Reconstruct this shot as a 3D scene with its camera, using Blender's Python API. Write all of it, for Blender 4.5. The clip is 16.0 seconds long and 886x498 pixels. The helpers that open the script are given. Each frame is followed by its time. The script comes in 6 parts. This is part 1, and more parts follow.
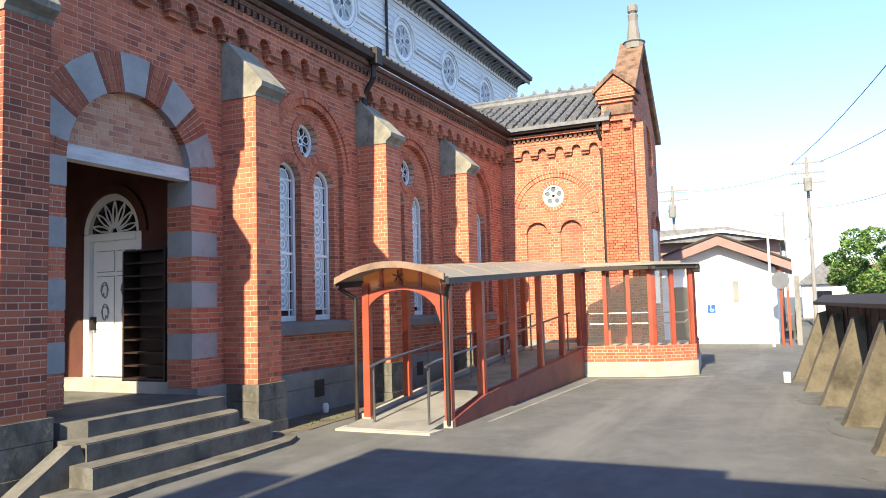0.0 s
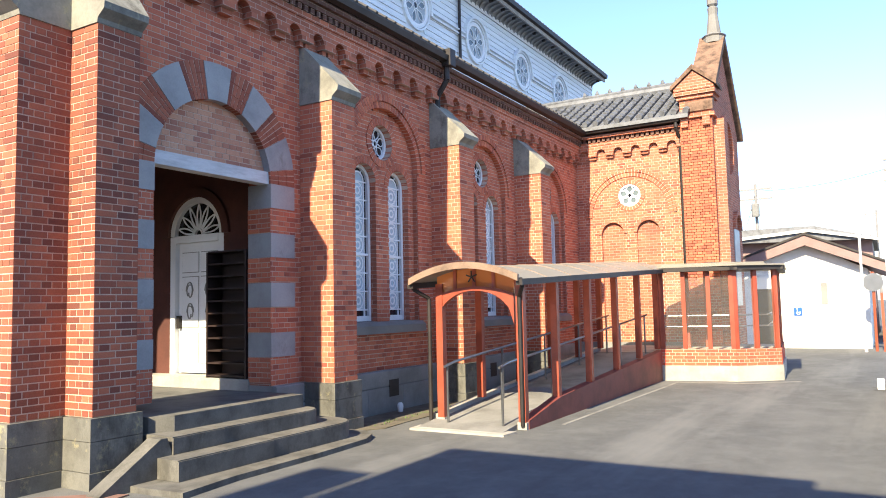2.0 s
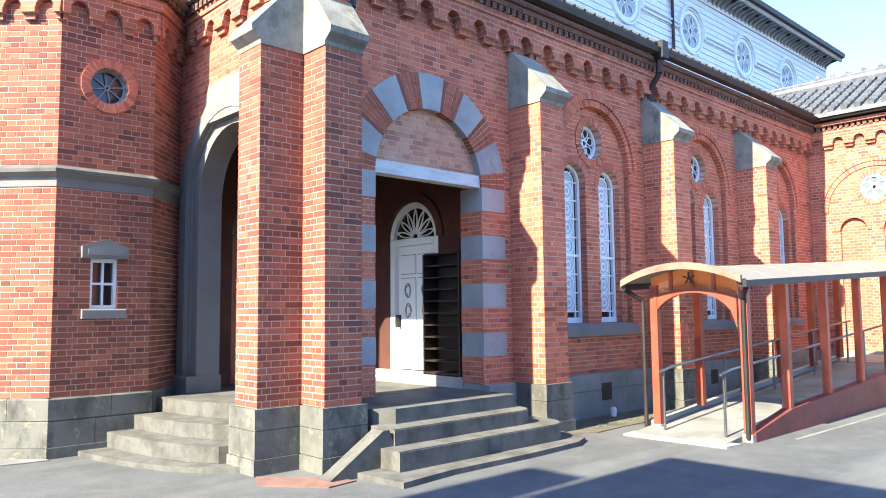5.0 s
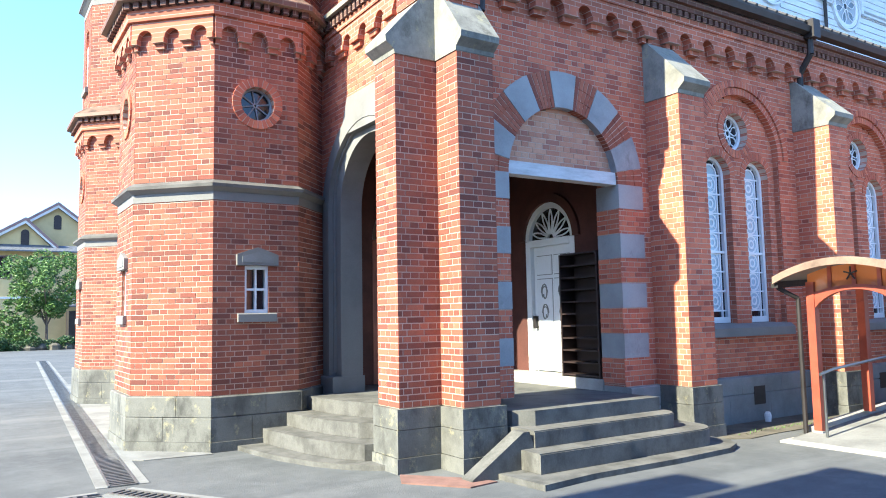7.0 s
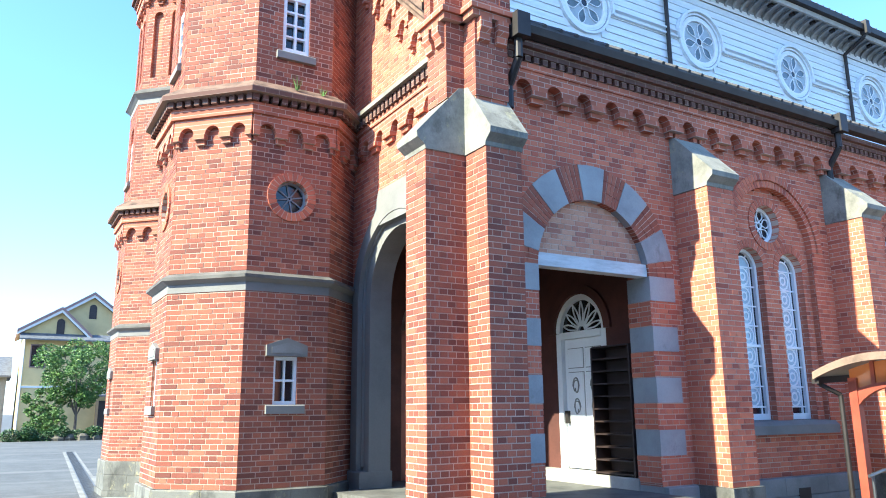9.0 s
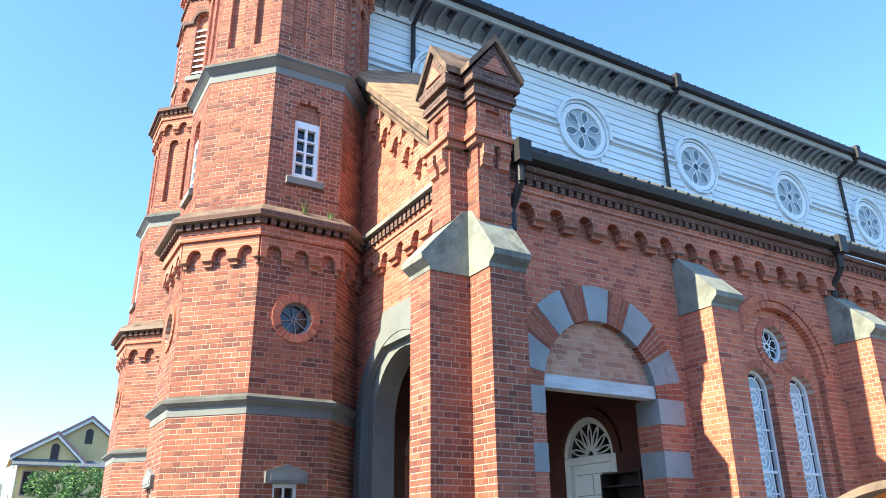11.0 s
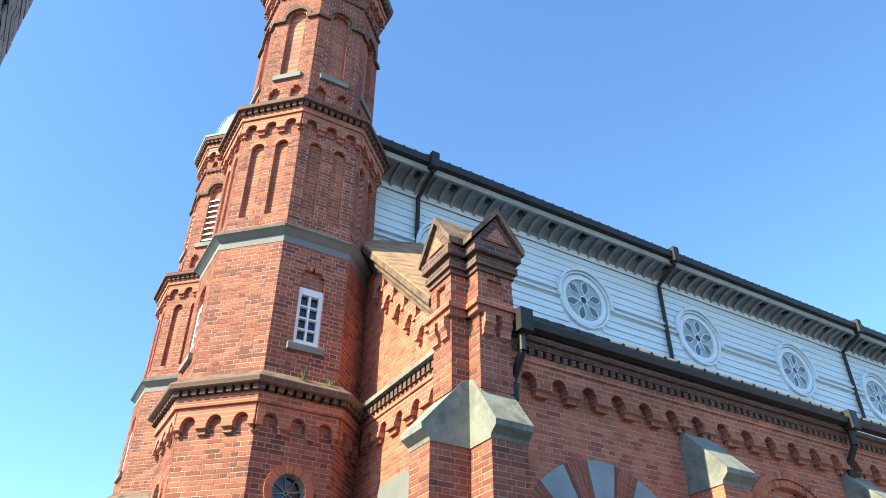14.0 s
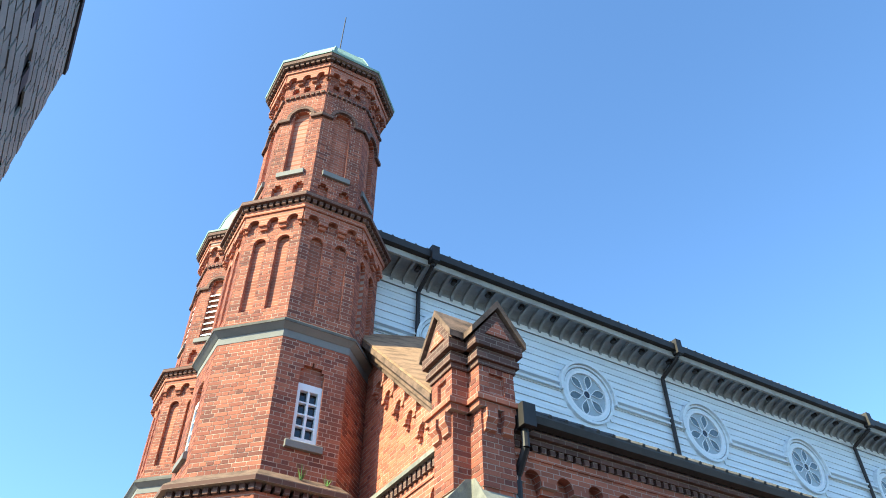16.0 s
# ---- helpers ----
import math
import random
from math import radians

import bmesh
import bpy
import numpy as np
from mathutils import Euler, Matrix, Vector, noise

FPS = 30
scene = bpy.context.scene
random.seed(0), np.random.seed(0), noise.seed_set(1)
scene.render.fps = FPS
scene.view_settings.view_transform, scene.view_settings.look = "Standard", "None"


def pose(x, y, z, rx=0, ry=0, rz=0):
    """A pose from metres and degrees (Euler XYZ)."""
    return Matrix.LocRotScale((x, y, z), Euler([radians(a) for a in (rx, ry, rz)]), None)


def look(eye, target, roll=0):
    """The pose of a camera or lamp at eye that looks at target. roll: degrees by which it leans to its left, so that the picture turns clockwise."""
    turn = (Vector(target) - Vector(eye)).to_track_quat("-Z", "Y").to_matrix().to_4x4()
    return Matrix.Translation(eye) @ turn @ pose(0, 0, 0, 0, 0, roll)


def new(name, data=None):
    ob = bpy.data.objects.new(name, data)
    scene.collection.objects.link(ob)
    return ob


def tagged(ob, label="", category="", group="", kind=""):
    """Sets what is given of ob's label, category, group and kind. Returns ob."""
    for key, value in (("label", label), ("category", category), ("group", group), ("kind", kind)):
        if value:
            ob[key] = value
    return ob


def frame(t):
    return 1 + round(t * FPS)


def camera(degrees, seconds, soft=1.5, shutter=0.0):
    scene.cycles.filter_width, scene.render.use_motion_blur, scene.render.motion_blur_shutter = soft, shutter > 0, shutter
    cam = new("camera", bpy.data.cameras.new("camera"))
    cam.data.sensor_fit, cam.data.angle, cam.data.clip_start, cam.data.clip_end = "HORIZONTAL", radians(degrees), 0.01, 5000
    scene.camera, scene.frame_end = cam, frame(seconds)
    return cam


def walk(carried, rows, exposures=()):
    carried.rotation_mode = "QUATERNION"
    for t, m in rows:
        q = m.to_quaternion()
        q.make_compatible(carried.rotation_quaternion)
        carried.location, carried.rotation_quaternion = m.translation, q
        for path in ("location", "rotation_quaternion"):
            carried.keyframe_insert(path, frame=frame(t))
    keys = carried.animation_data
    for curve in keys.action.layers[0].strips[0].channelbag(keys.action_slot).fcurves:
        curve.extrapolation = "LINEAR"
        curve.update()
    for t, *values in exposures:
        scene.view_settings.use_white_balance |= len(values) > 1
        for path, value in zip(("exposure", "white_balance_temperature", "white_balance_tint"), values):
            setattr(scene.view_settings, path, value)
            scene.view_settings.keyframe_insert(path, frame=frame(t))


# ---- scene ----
cam = camera(61.5, 16.0, soft=1.0)
PATH = [
    (0, (-4.660, -7.300, 1.720), (-2.852, -6.458, 1.870), -1.55),
    (0.5, (-4.660, -7.300, 1.720), (-2.867, -6.426, 1.870), -1.27),
    (1, (-4.660, -7.300, 1.720), (-2.885, -6.390, 1.868), -1.42),
    (1.5, (-4.660, -7.300, 1.720), (-2.914, -6.337, 1.877), -1.60),
    (2, (-4.660, -7.300, 1.720), (-2.944, -6.284, 1.877), -1.22),
    (2.5, (-4.660, -7.300, 1.720), (-2.983, -6.221, 1.876), -1.24),
    (3, (-4.660, -7.300, 1.720), (-3.033, -6.148, 1.881), -1.20),
    (3.5, (-4.660, -7.300, 1.720), (-3.091, -6.071, 1.889), -0.93),
    (4, (-4.660, -7.300, 1.720), (-3.154, -5.994, 1.888), -0.62),
    (4.5, (-4.660, -7.300, 1.720), (-3.217, -5.925, 1.881), -0.71),
    (5, (-4.660, -7.300, 1.720), (-3.294, -5.849, 1.889), -0.54),
    (7.5, (-4.660, -7.300, 1.720), (-3.617, -5.605, 1.919), -0.84),
    (8, (-4.660, -7.300, 1.720), (-3.636, -5.602, 1.979), -0.67),
    (8.5, (-4.660, -7.300, 1.720), (-3.643, -5.611, 2.054), -0.55),
    (9, (-4.660, -7.300, 1.720), (-3.663, -5.618, 2.141), -0.53),
    (9.5, (-4.660, -7.300, 1.720), (-3.679, -5.632, 2.227), -0.75),
    (12, (-4.660, -7.300, 1.720), (-3.743, -5.740, 2.572), -0.15),
    (12.5, (-4.660, -7.300, 1.720), (-3.758, -5.763, 2.628), -0.05),
    (13, (-4.660, -7.300, 1.720), (-3.782, -5.790, 2.695), 0.19),
    (13.5, (-4.660, -7.300, 1.720), (-3.800, -5.831, 2.770), 0.49),
    (14, (-4.660, -7.300, 1.720), (-3.827, -5.873, 2.847), 0.34),
    (14.5, (-4.660, -7.300, 1.720), (-3.846, -5.925, 2.922), -0.09),
    (15, (-4.660, -7.300, 1.720), (-3.874, -5.969, 2.989), -0.73),
    (15.5, (-4.660, -7.300, 1.720), (-3.894, -5.990, 3.023), -0.35),
    (16, (-4.660, -7.300, 1.720), (-3.906, -6.005, 3.045), 0.06),
]
walk(cam, [(t, look(eye, target, roll)) for t, eye, target, roll in PATH],
     [(0, 1.5, 5900, 15), (2.5, 1.74, 5800, 16), (3.5, 1.94, 5550, 15), (5, 2.2, 5300, 13), (8, 2.0, 4980, 8), (9.5, 2.0, 4950, 6), (12.5, 1.55, 5350, 1), (16, 1.52, 5350, 0)])

# ---- daylight ----
SUN_EL, SUN_AZ = radians(37.0), radians(181.4)  # height, and bearing from +x towards +y
world = bpy.data.worlds.new("World")
scene.world = world
world.use_nodes = True
wn = world.node_tree.nodes
sky = wn.new("ShaderNodeTexSky")
sky.sky_type, sky.sun_disc = "NISHITA", False
sky.sun_elevation, sky.sun_rotation = SUN_EL, math.pi / 2 - SUN_AZ
sky.air_density, sky.dust_density, sky.ozone_density = 1.0, 0.5, 2.2
world.node_tree.links.new(sky.outputs[0], wn["Background"].inputs[0])
wn["Background"].inputs[1].default_value = 0.115
sun_data = bpy.data.lights.new("sun", "SUN")
sun_data.energy, sun_data.angle, sun_data.color = 5.0, radians(0.6), (1.0, 0.81, 0.47)
sun_dir = Vector((math.cos(SUN_EL) * math.cos(SUN_AZ), math.cos(SUN_EL) * math.sin(SUN_AZ), math.sin(SUN_EL)))
new("sun", sun_data).matrix_world = look(sun_dir * 60, (0, 0, 0))


# ---- materials ----
def material(name, rough=0.8, metal=0.0):
    m = bpy.data.materials.new(name)
    m.use_nodes = True
    b = m.node_tree.nodes["Principled BSDF"]
    b.inputs["Roughness"].default_value, b.inputs["Metallic"].default_value = rough, metal
    return m, m.node_tree.nodes, m.node_tree.links, b


def ramp(nodes, links, fac, stops):
    r = nodes.new("ShaderNodeValToRGB")
    el = r.color_ramp.elements
    while len(el) < len(stops):
        el.new(0.5)
    for e, (p, c) in zip(el, stops):
        e.position, e.color = p, (*c, 1)
    links.new(fac, r.inputs[0])
    return r.outputs[0]


def noise_tex(nodes, links, scale, detail=5.0, rough=0.6, stretch=(1, 1, 1)):
    co = nodes.new("ShaderNodeTexCoord")
    mp = nodes.new("ShaderNodeMapping")
    mp.inputs["Scale"].default_value = stretch
    n = nodes.new("ShaderNodeTexNoise")
    n.inputs["Scale"].default_value, n.inputs["Detail"].default_value, n.inputs["Roughness"].default_value = scale, detail, rough
    geo = nodes.new("ShaderNodeNewGeometry")
    links.new(geo.outputs["Position"], mp.inputs[0])
    links.new(mp.outputs[0], n.inputs["Vector"])
    return n.outputs[0]


def mix(nodes, links, fac, a, b, mode="MIX"):
    m = nodes.new("ShaderNodeMix")
    m.data_type, m.blend_type = "RGBA", mode
    for value, slot in ((fac, 0), (a, 6), (b, 7)):
        if isinstance(value, (int, float)):
            m.inputs[slot].default_value = value
        elif isinstance(value, tuple):
            m.inputs[slot].default_value = (*value, 1)
        else:
            links.new(value, m.inputs[slot])
    return m.outputs[2]


def bump(nodes, links, bsdf, height, strength, distance=0.01):
    bp = nodes.new("ShaderNodeBump")
    bp.inputs["Strength"].default_value, bp.inputs["Distance"].default_value = strength, distance
    links.new(height, bp.inputs["Height"])
    links.new(bp.outputs[0], bsdf.inputs["Normal"])


def brick_material(name, by_object, stops, soot=0.55, grit=0.55):
    m, n, l, b = material(name, 0.88)
    if by_object:
        rnd = n.new("ShaderNodeObjectInfo").outputs["Random"]
    else:
        rnd = n.new("ShaderNodeNewGeometry").outputs["Random Per Island"]
    col = ramp(n, l, rnd, stops)
    stain = noise_tex(n, l, 0.9, 6, 0.65)
    col = mix(n, l, ramp(n, l, stain, [(0.40, (0, 0, 0)), (0.72, (soot, soot, soot))]), col, (0.15, 0.058, 0.04))
    grain = noise_tex(n, l, 55, 4, 0.7)
    col = mix(n, l, grit, col, ramp(n, l, grain, [(0.3, (0.45, 0.42, 0.40)), (0.7, (1.0, 1.0, 1.0))]), "MULTIPLY")
    l.new(col, b.inputs["Base Color"])
    bump(n, l, b, noise_tex(n, l, 30, 1, 0.4), 0.4, 0.0007)
    return m


BRICK_STOPS = [(0.0, (0.27, 0.072, 0.045)), (0.12, (0.42, 0.116, 0.064)), (0.5, (0.52, 0.150, 0.079)), (0.88, (0.60, 0.195, 0.101)), (1.0, (0.38, 0.105, 0.060))]
WORN_STOPS = [(0.0, (0.16, 0.050, 0.035)), (0.22, (0.25, 0.074, 0.046)), (0.5, (0.325, 0.098, 0.055)), (0.8, (0.39, 0.123, 0.067)), (1.0, (0.44, 0.148, 0.082))]
BRICK = brick_material("red_brick", False, BRICK_STOPS, 0.25, 0.35)
PALE_BRICK = brick_material("pale_weathered_brick", False, [(0.0, (0.36, 0.16, 0.11)), (0.2, (0.45, 0.21, 0.13)), (0.5, (0.54, 0.28, 0.175)), (0.85, (0.60, 0.36, 0.235)), (1.0, (0.44, 0.19, 0.12))], 0.3, 0.4)
WORN_BRICK = brick_material("sooty_worn_brick", False, WORN_STOPS)
NEW_BRICK = brick_material("bright_red_brick", False, [(0.0, (0.50, 0.085, 0.048)), (0.5, (0.60, 0.11, 0.056)), (1.0, (0.66, 0.15, 0.072))], 0.15, 0.3)
BRICK_ONE = brick_material("sooty_worn_brick_single", True, WORN_STOPS)


def plain(name, color, rough=0.7, metal=0.0, vary=0.25, scale=2.0, fine=40.0, relief=0.2, dark=0.55, stretch=(1, 1, 1), stain=None, lichen=None):
    """A surface of one paint or stone with blotches, grain and fine relief; stain and lichen: colour, how much of it."""
    m, n, l, b = material(name, rough, metal)
    low = tuple(c * (1 - vary * 1.6 * dark / 0.55) for c in color)
    high = tuple(min(1, c * (1 + vary * 0.5)) for c in color)
    big = noise_tex(n, l, scale, 6, 0.62, stretch)
    col = ramp(n, l, big, [(0.28, low), (0.55, color), (0.8, high)])
    g = noise_tex(n, l, fine, 4, 0.7, stretch)
    col = mix(n, l, min(1.0, vary * 1.4), col, ramp(n, l, g, [(0.3, (0.6, 0.6, 0.6)), (0.65, (1, 1, 1))]), "MULTIPLY")
    for patch, size, warp in ((stain, 2.6, (1, 1, 0.55)), (lichen, 4.7, (1.3, 1, 1))):
        if patch:
            spots = noise_tex(n, l, size, 8, 0.74, warp)
            col = mix(n, l, ramp(n, l, spots, [(0.60 - patch[1] * 0.3, (0, 0, 0)), (0.72 - patch[1] * 0.2, (0.85, 0.85, 0.85))]), col, patch[0])
    l.new(col, b.inputs["Base Color"])
    bump(n, l, b, noise_tex(n, l, fine * 0.6, 1, 0.4, stretch), relief, 0.0012)
    return m


MORTAR = plain("lime_mortar", (0.56, 0.43, 0.34), 0.95, vary=0.22, fine=70, relief=0.4)
STONE = plain("grey_granite", (0.165, 0.165, 0.148), 0.85, vary=0.34, scale=1.6, fine=60, relief=0.5, stain=((0.045, 0.045, 0.04), 0.35), lichen=((0.34, 0.31, 0.17), 0.1))
STONE_SMOOTH = plain("blue_grey_stone", (0.195, 0.192, 0.184), 0.8, vary=0.16, scale=1.5, fine=45, relief=0.25)
STEP_STONE = plain("worn_step_stone", (0.135, 0.132, 0.12), 0.85, vary=0.38, scale=2.4, fine=50, relief=0.5, stain=((0.055, 0.053, 0.045), 0.32))
SOOTY_STONE = plain("sooty_moulded_stone", (0.12, 0.115, 0.105), 0.85, vary=0.35, scale=3, fine=45, relief=0.4)
DRESSED = plain("pale_dressed_stone", (0.33, 0.34, 0.345), 0.8, vary=0.2, scale=1.8, fine=45, relief=0.3, stain=((0.17, 0.17, 0.165), 0.05))
FOUNDATION = plain("foundation_render", (0.245, 0.25, 0.245), 0.85, vary=0.25, scale=1.2, fine=40, relief=0.3)
CAP_STONE = plain("lichened_cap_stone", (0.255, 0.25, 0.215), 0.9, vary=0.3, scale=3.2, fine=35, relief=0.6, stain=((0.08, 0.075, 0.06), 0.2), lichen=((0.36, 0.34, 0.20), 0.1))
WHITE = plain("white_paint", (0.78, 0.80, 0.82), 0.5, vary=0.06, fine=30, relief=0.08)
# White greyed to carry the porch lintel's shade, with weather blotches
SHADED_WHITE = plain("shaded_weathered_white", (0.56, 0.58, 0.60), 0.6, vary=0.22, scale=3, fine=30, relief=0.2, stretch=(0.6, 1, 3))
BOARD = plain("white_weatherboard", (0.72, 0.77, 0.80), 0.55, vary=0.09, scale=3, fine=25, relief=0.1, stretch=(0.3, 1, 4))
SOFFIT = plain("soffit_grey", (0.29, 0.31, 0.33), 0.7, vary=0.2, scale=2, fine=25, relief=0.2)
LEAD = plain("dark_gutter_metal", (0.036, 0.031, 0.03), 0.55, 0.3, vary=0.3, scale=3, fine=30, relief=0.2)
TILE = plain("grey_roof_tile", (0.15, 0.16, 0.18), 0.55, vary=0.35, scale=5, fine=30, relief=0.3)
DARK_TILE = plain("dark_roof_tile", (0.06, 0.058, 0.06), 0.7, vary=0.35, scale=5, fine=30, relief=0.3)
COPPER = plain("green_copper", (0.26, 0.38, 0.32), 0.7, vary=0.2, scale=3, fine=30, relief=0.2)
RED_PAINT = plain("red_oxide_paint", (0.33, 0.068, 0.034), 0.45, vary=0.22, scale=3, fine=30, relief=0.1)
RAMP_WALL = plain("maroon_painted_wall", (0.20, 0.05, 0.04), 0.6, vary=0.3, scale=2, fine=30, relief=0.2)
STEEL = plain("brushed_handrail", (0.26, 0.27, 0.28), 0.35, 0.9, vary=0.1, fine=60, relief=0.05)
CONCRETE = plain("pale_concrete", (0.38, 0.365, 0.33), 0.9, vary=0.2, scale=2, fine=45, relief=0.35)
OLD_CONCRETE = plain("mossy_concrete", (0.13, 0.115, 0.085), 0.92, vary=0.42, scale=2.2, fine=30, relief=0.6)
PLASTER = plain("white_plaster", (0.80, 0.79, 0.75), 0.8, vary=0.06, scale=1, fine=30, relief=0.1)
MAUVE = plain("mauve_fascia", (0.25, 0.16, 0.15), 0.6, vary=0.12, fine=20, relief=0.1)
BLACK_WOOD = plain("charred_black_boards", (0.022, 0.02, 0.022), 0.75, vary=0.4, scale=3, fine=30, relief=0.5, stretch=(6, 6, 0.6))
SHELF = plain("dark_stained_wood", (0.035, 0.022, 0.020), 0.45, vary=0.3, scale=3, fine=30, relief=0.2, stretch=(1, 1, 6))
OAK = plain("reddish_door_wood", (0.30, 0.09, 0.045), 0.5, vary=0.35, scale=4, fine=30, relief=0.25, stretch=(6, 6, 0.5))
POLE = plain("concrete_pole", (0.22, 0.22, 0.22), 0.8, vary=0.12, fine=25, relief=0.15)
CABLE = plain("black_cable", (0.02, 0.02, 0.022), 0.6, vary=0.1)
GREY_TILE = plain("grey_block_tile", (0.30, 0.28, 0.25), 0.7, vary=0.22, scale=1.4, fine=30, relief=0.3)
JOINT_GREY = plain("dark_tile_joint", (0.06, 0.06, 0.065), 0.9, vary=0.2)
YELLOW_WALL = plain("cream_yellow_render", (0.64, 0.49, 0.23), 0.85, vary=0.1, scale=0.8, fine=20, relief=0.15)


def leaf_material(name, dark, light):
    m, n, l, b = material(name, 0.55)
    col = ramp(n, l, n.new("ShaderNodeNewGeometry").outputs["Random Per Island"], [(0.0, dark), (0.6, tuple((p + q) / 2 for p, q in zip(dark, light))), (1.0, light)])
    blotch = noise_tex(n, l, 1.1, 4, 0.6)
    col = mix(n, l, 0.6, col, ramp(n, l, blotch, [(0.35, (0.5, 0.55, 0.5)), (0.65, (1, 1, 1))]), "MULTIPLY")
    l.new(col, b.inputs["Base Color"])
    return m


LEAF = leaf_material("leaf_green", (0.035, 0.10, 0.018), (0.19, 0.30, 0.06))
LEAF_DARK = leaf_material("dark_leaf_green", (0.015, 0.05, 0.012), (0.07, 0.14, 0.03))
BARK = plain("grey_bark", (0.17, 0.13, 0.10), 0.9, vary=0.35, scale=8, fine=40, relief=0.6, stretch=(1, 1, 0.3))
GRATE = plain("galvanised_grating", (0.22, 0.22, 0.21), 0.5, 0.7, vary=0.25, scale=6, fine=40, relief=0.2)
SIGN_BLUE = plain("blue_sign_paint", (0.02, 0.11, 0.42), 0.4, vary=0.05)
ORANGE = plain("orange_metal_paint", (0.30, 0.07, 0.03), 0.45, vary=0.12)
COPING = plain("lichen_brick_coping", (0.20, 0.125, 0.085), 0.92, vary=0.55, scale=4, fine=30, relief=0.5)
PALE_COPING = plain("pale_coping_brick", (0.36, 0.215, 0.12), 0.9, vary=0.4, scale=3, fine=14, relief=0.5, stretch=(1, 0.5, 3))
APRON = plain("grey_concrete_apron", (0.22, 0.22, 0.21), 0.9, vary=0.3, scale=1.5, fine=45, relief=0.35)
# One deep red for porch walls, ceiling and door arch, far darker than brick
PORCH_RED = plain("dark_red_porch_interior", (0.095, 0.032, 0.023), 0.8, vary=0.3, scale=1.5, fine=30, relief=0.3)
LANDING = plain("dark_worn_stone", (0.13, 0.13, 0.12), 0.8, vary=0.4, scale=2.5, fine=45, relief=0.4)
BARGE = plain("worn_pale_timber", (0.24, 0.165, 0.12), 0.75, vary=0.3, scale=4, fine=30, relief=0.3)
MAT_RED = plain("terracotta_slab", (0.21, 0.115, 0.09), 0.9, vary=0.25, scale=4, fine=40, relief=0.3)


def asphalt():
    m, n, l, b = material("worn_asphalt", 0.9)
    big = noise_tex(n, l, 0.4, 9, 0.72, (0.75, 1.0, 1))
    col = ramp(n, l, big, [(0.3, (0.068, 0.072, 0.075)), (0.5, (0.096, 0.101, 0.104)), (0.68, (0.138, 0.143, 0.145))])
    g = noise_tex(n, l, 70, 6, 0.85)
    col = mix(n, l, 0.6, col, ramp(n, l, g, [(0.32, (0.42, 0.42, 0.42)), (0.7, (1.12, 1.12, 1.12))]), "MULTIPLY")
    mid = noise_tex(n, l, 2.2, 8, 0.78)
    col = mix(n, l, ramp(n, l, mid, [(0.46, (0, 0, 0)), (0.62, (0.5, 0.5, 0.5))]), col, (0.132, 0.137, 0.139))
    track = noise_tex(n, l, 0.55, 6, 0.6, (0.16, 1.5, 1))
    col = mix(n, l, ramp(n, l, track, [(0.52, (0, 0, 0)), (0.66, (0.6, 0.6, 0.6))]), col, (0.16, 0.164, 0.163))
    l.new(col, b.inputs["Base Color"])
    bump(n, l, b, g, 0.6, 0.01)
    return m


ASPHALT = asphalt()
DARK_ASPHALT = plain("dark_grey_asphalt", (0.10, 0.104, 0.104), 0.85, vary=0.4, scale=1.6, fine=70, relief=0.6)


def glass_material(name, color, rough):
    m, n, l, b = material(name, rough)
    b.inputs["Base Color"].default_value = (*color, 1)
    b.inputs["Specular IOR Level"].default_value = 0.7
    return m


DARK_GLASS = glass_material("dark_window_glass", (0.012, 0.014, 0.02), 0.08)
FROST = plain("frosted_pale_glass", (0.42, 0.52, 0.60), 0.35, vary=0.14, scale=6, fine=50, relief=0.1)
PETAL = plain("blue_grey_petal_glass", (0.14, 0.18, 0.20), 0.25, vary=0.2, scale=5, fine=40, relief=0.1)
FROST_DARK = plain("grey_patterned_glass", (0.38, 0.43, 0.46), 0.4, vary=0.15, scale=6, fine=50, relief=0.1)


def clear_panel(name, color, alpha_mix, rough=0.12):
    """A thin clear plastic sheet: mostly see-through, with a gloss of its own."""
    m, n, l, b = material(name, rough)
    b.inputs["Base Color"].default_value = (*color, 1)
    tr = n.new("ShaderNodeBsdfTransparent")
    tr.inputs[0].default_value = (*[0.8 + 0.2 * c for c in color], 1)
    ms = n.new("ShaderNodeMixShader")
    ms.inputs[0].default_value = alpha_mix
    l.new(tr.outputs[0], ms.inputs[1])
    l.new(b.outputs[0], ms.inputs[2])
    l.new(ms.outputs[0], n["Material Output"].inputs[0])
    return m


PANEL = clear_panel("clear_side_panel", (0.9, 0.92, 0.9), 0.03)
ROOF_SHEET = clear_panel("smoked_roof_sheet", (0.30, 0.285, 0.245), 0.66, 0.5)
AMBER = clear_panel("amber_panel", (0.72, 0.26, 0.08), 0.6)


# ---- building blocks ----
class Frame:
    """A wall's own axes: u along it, o out of it, z up."""

    def __init__(self, x, y, ux, uy, nx, ny):
        self.p, self.u, self.n = (x, y), (ux, uy), (nx, ny)

    def __call__(self, u, o, z):
        return (self.p[0] + u * self.u[0] + o * self.n[0], self.p[1] + u * self.u[1] + o * self.n[1], z)


XYZ = Frame(0, 0, 1, 0, 0, 1)


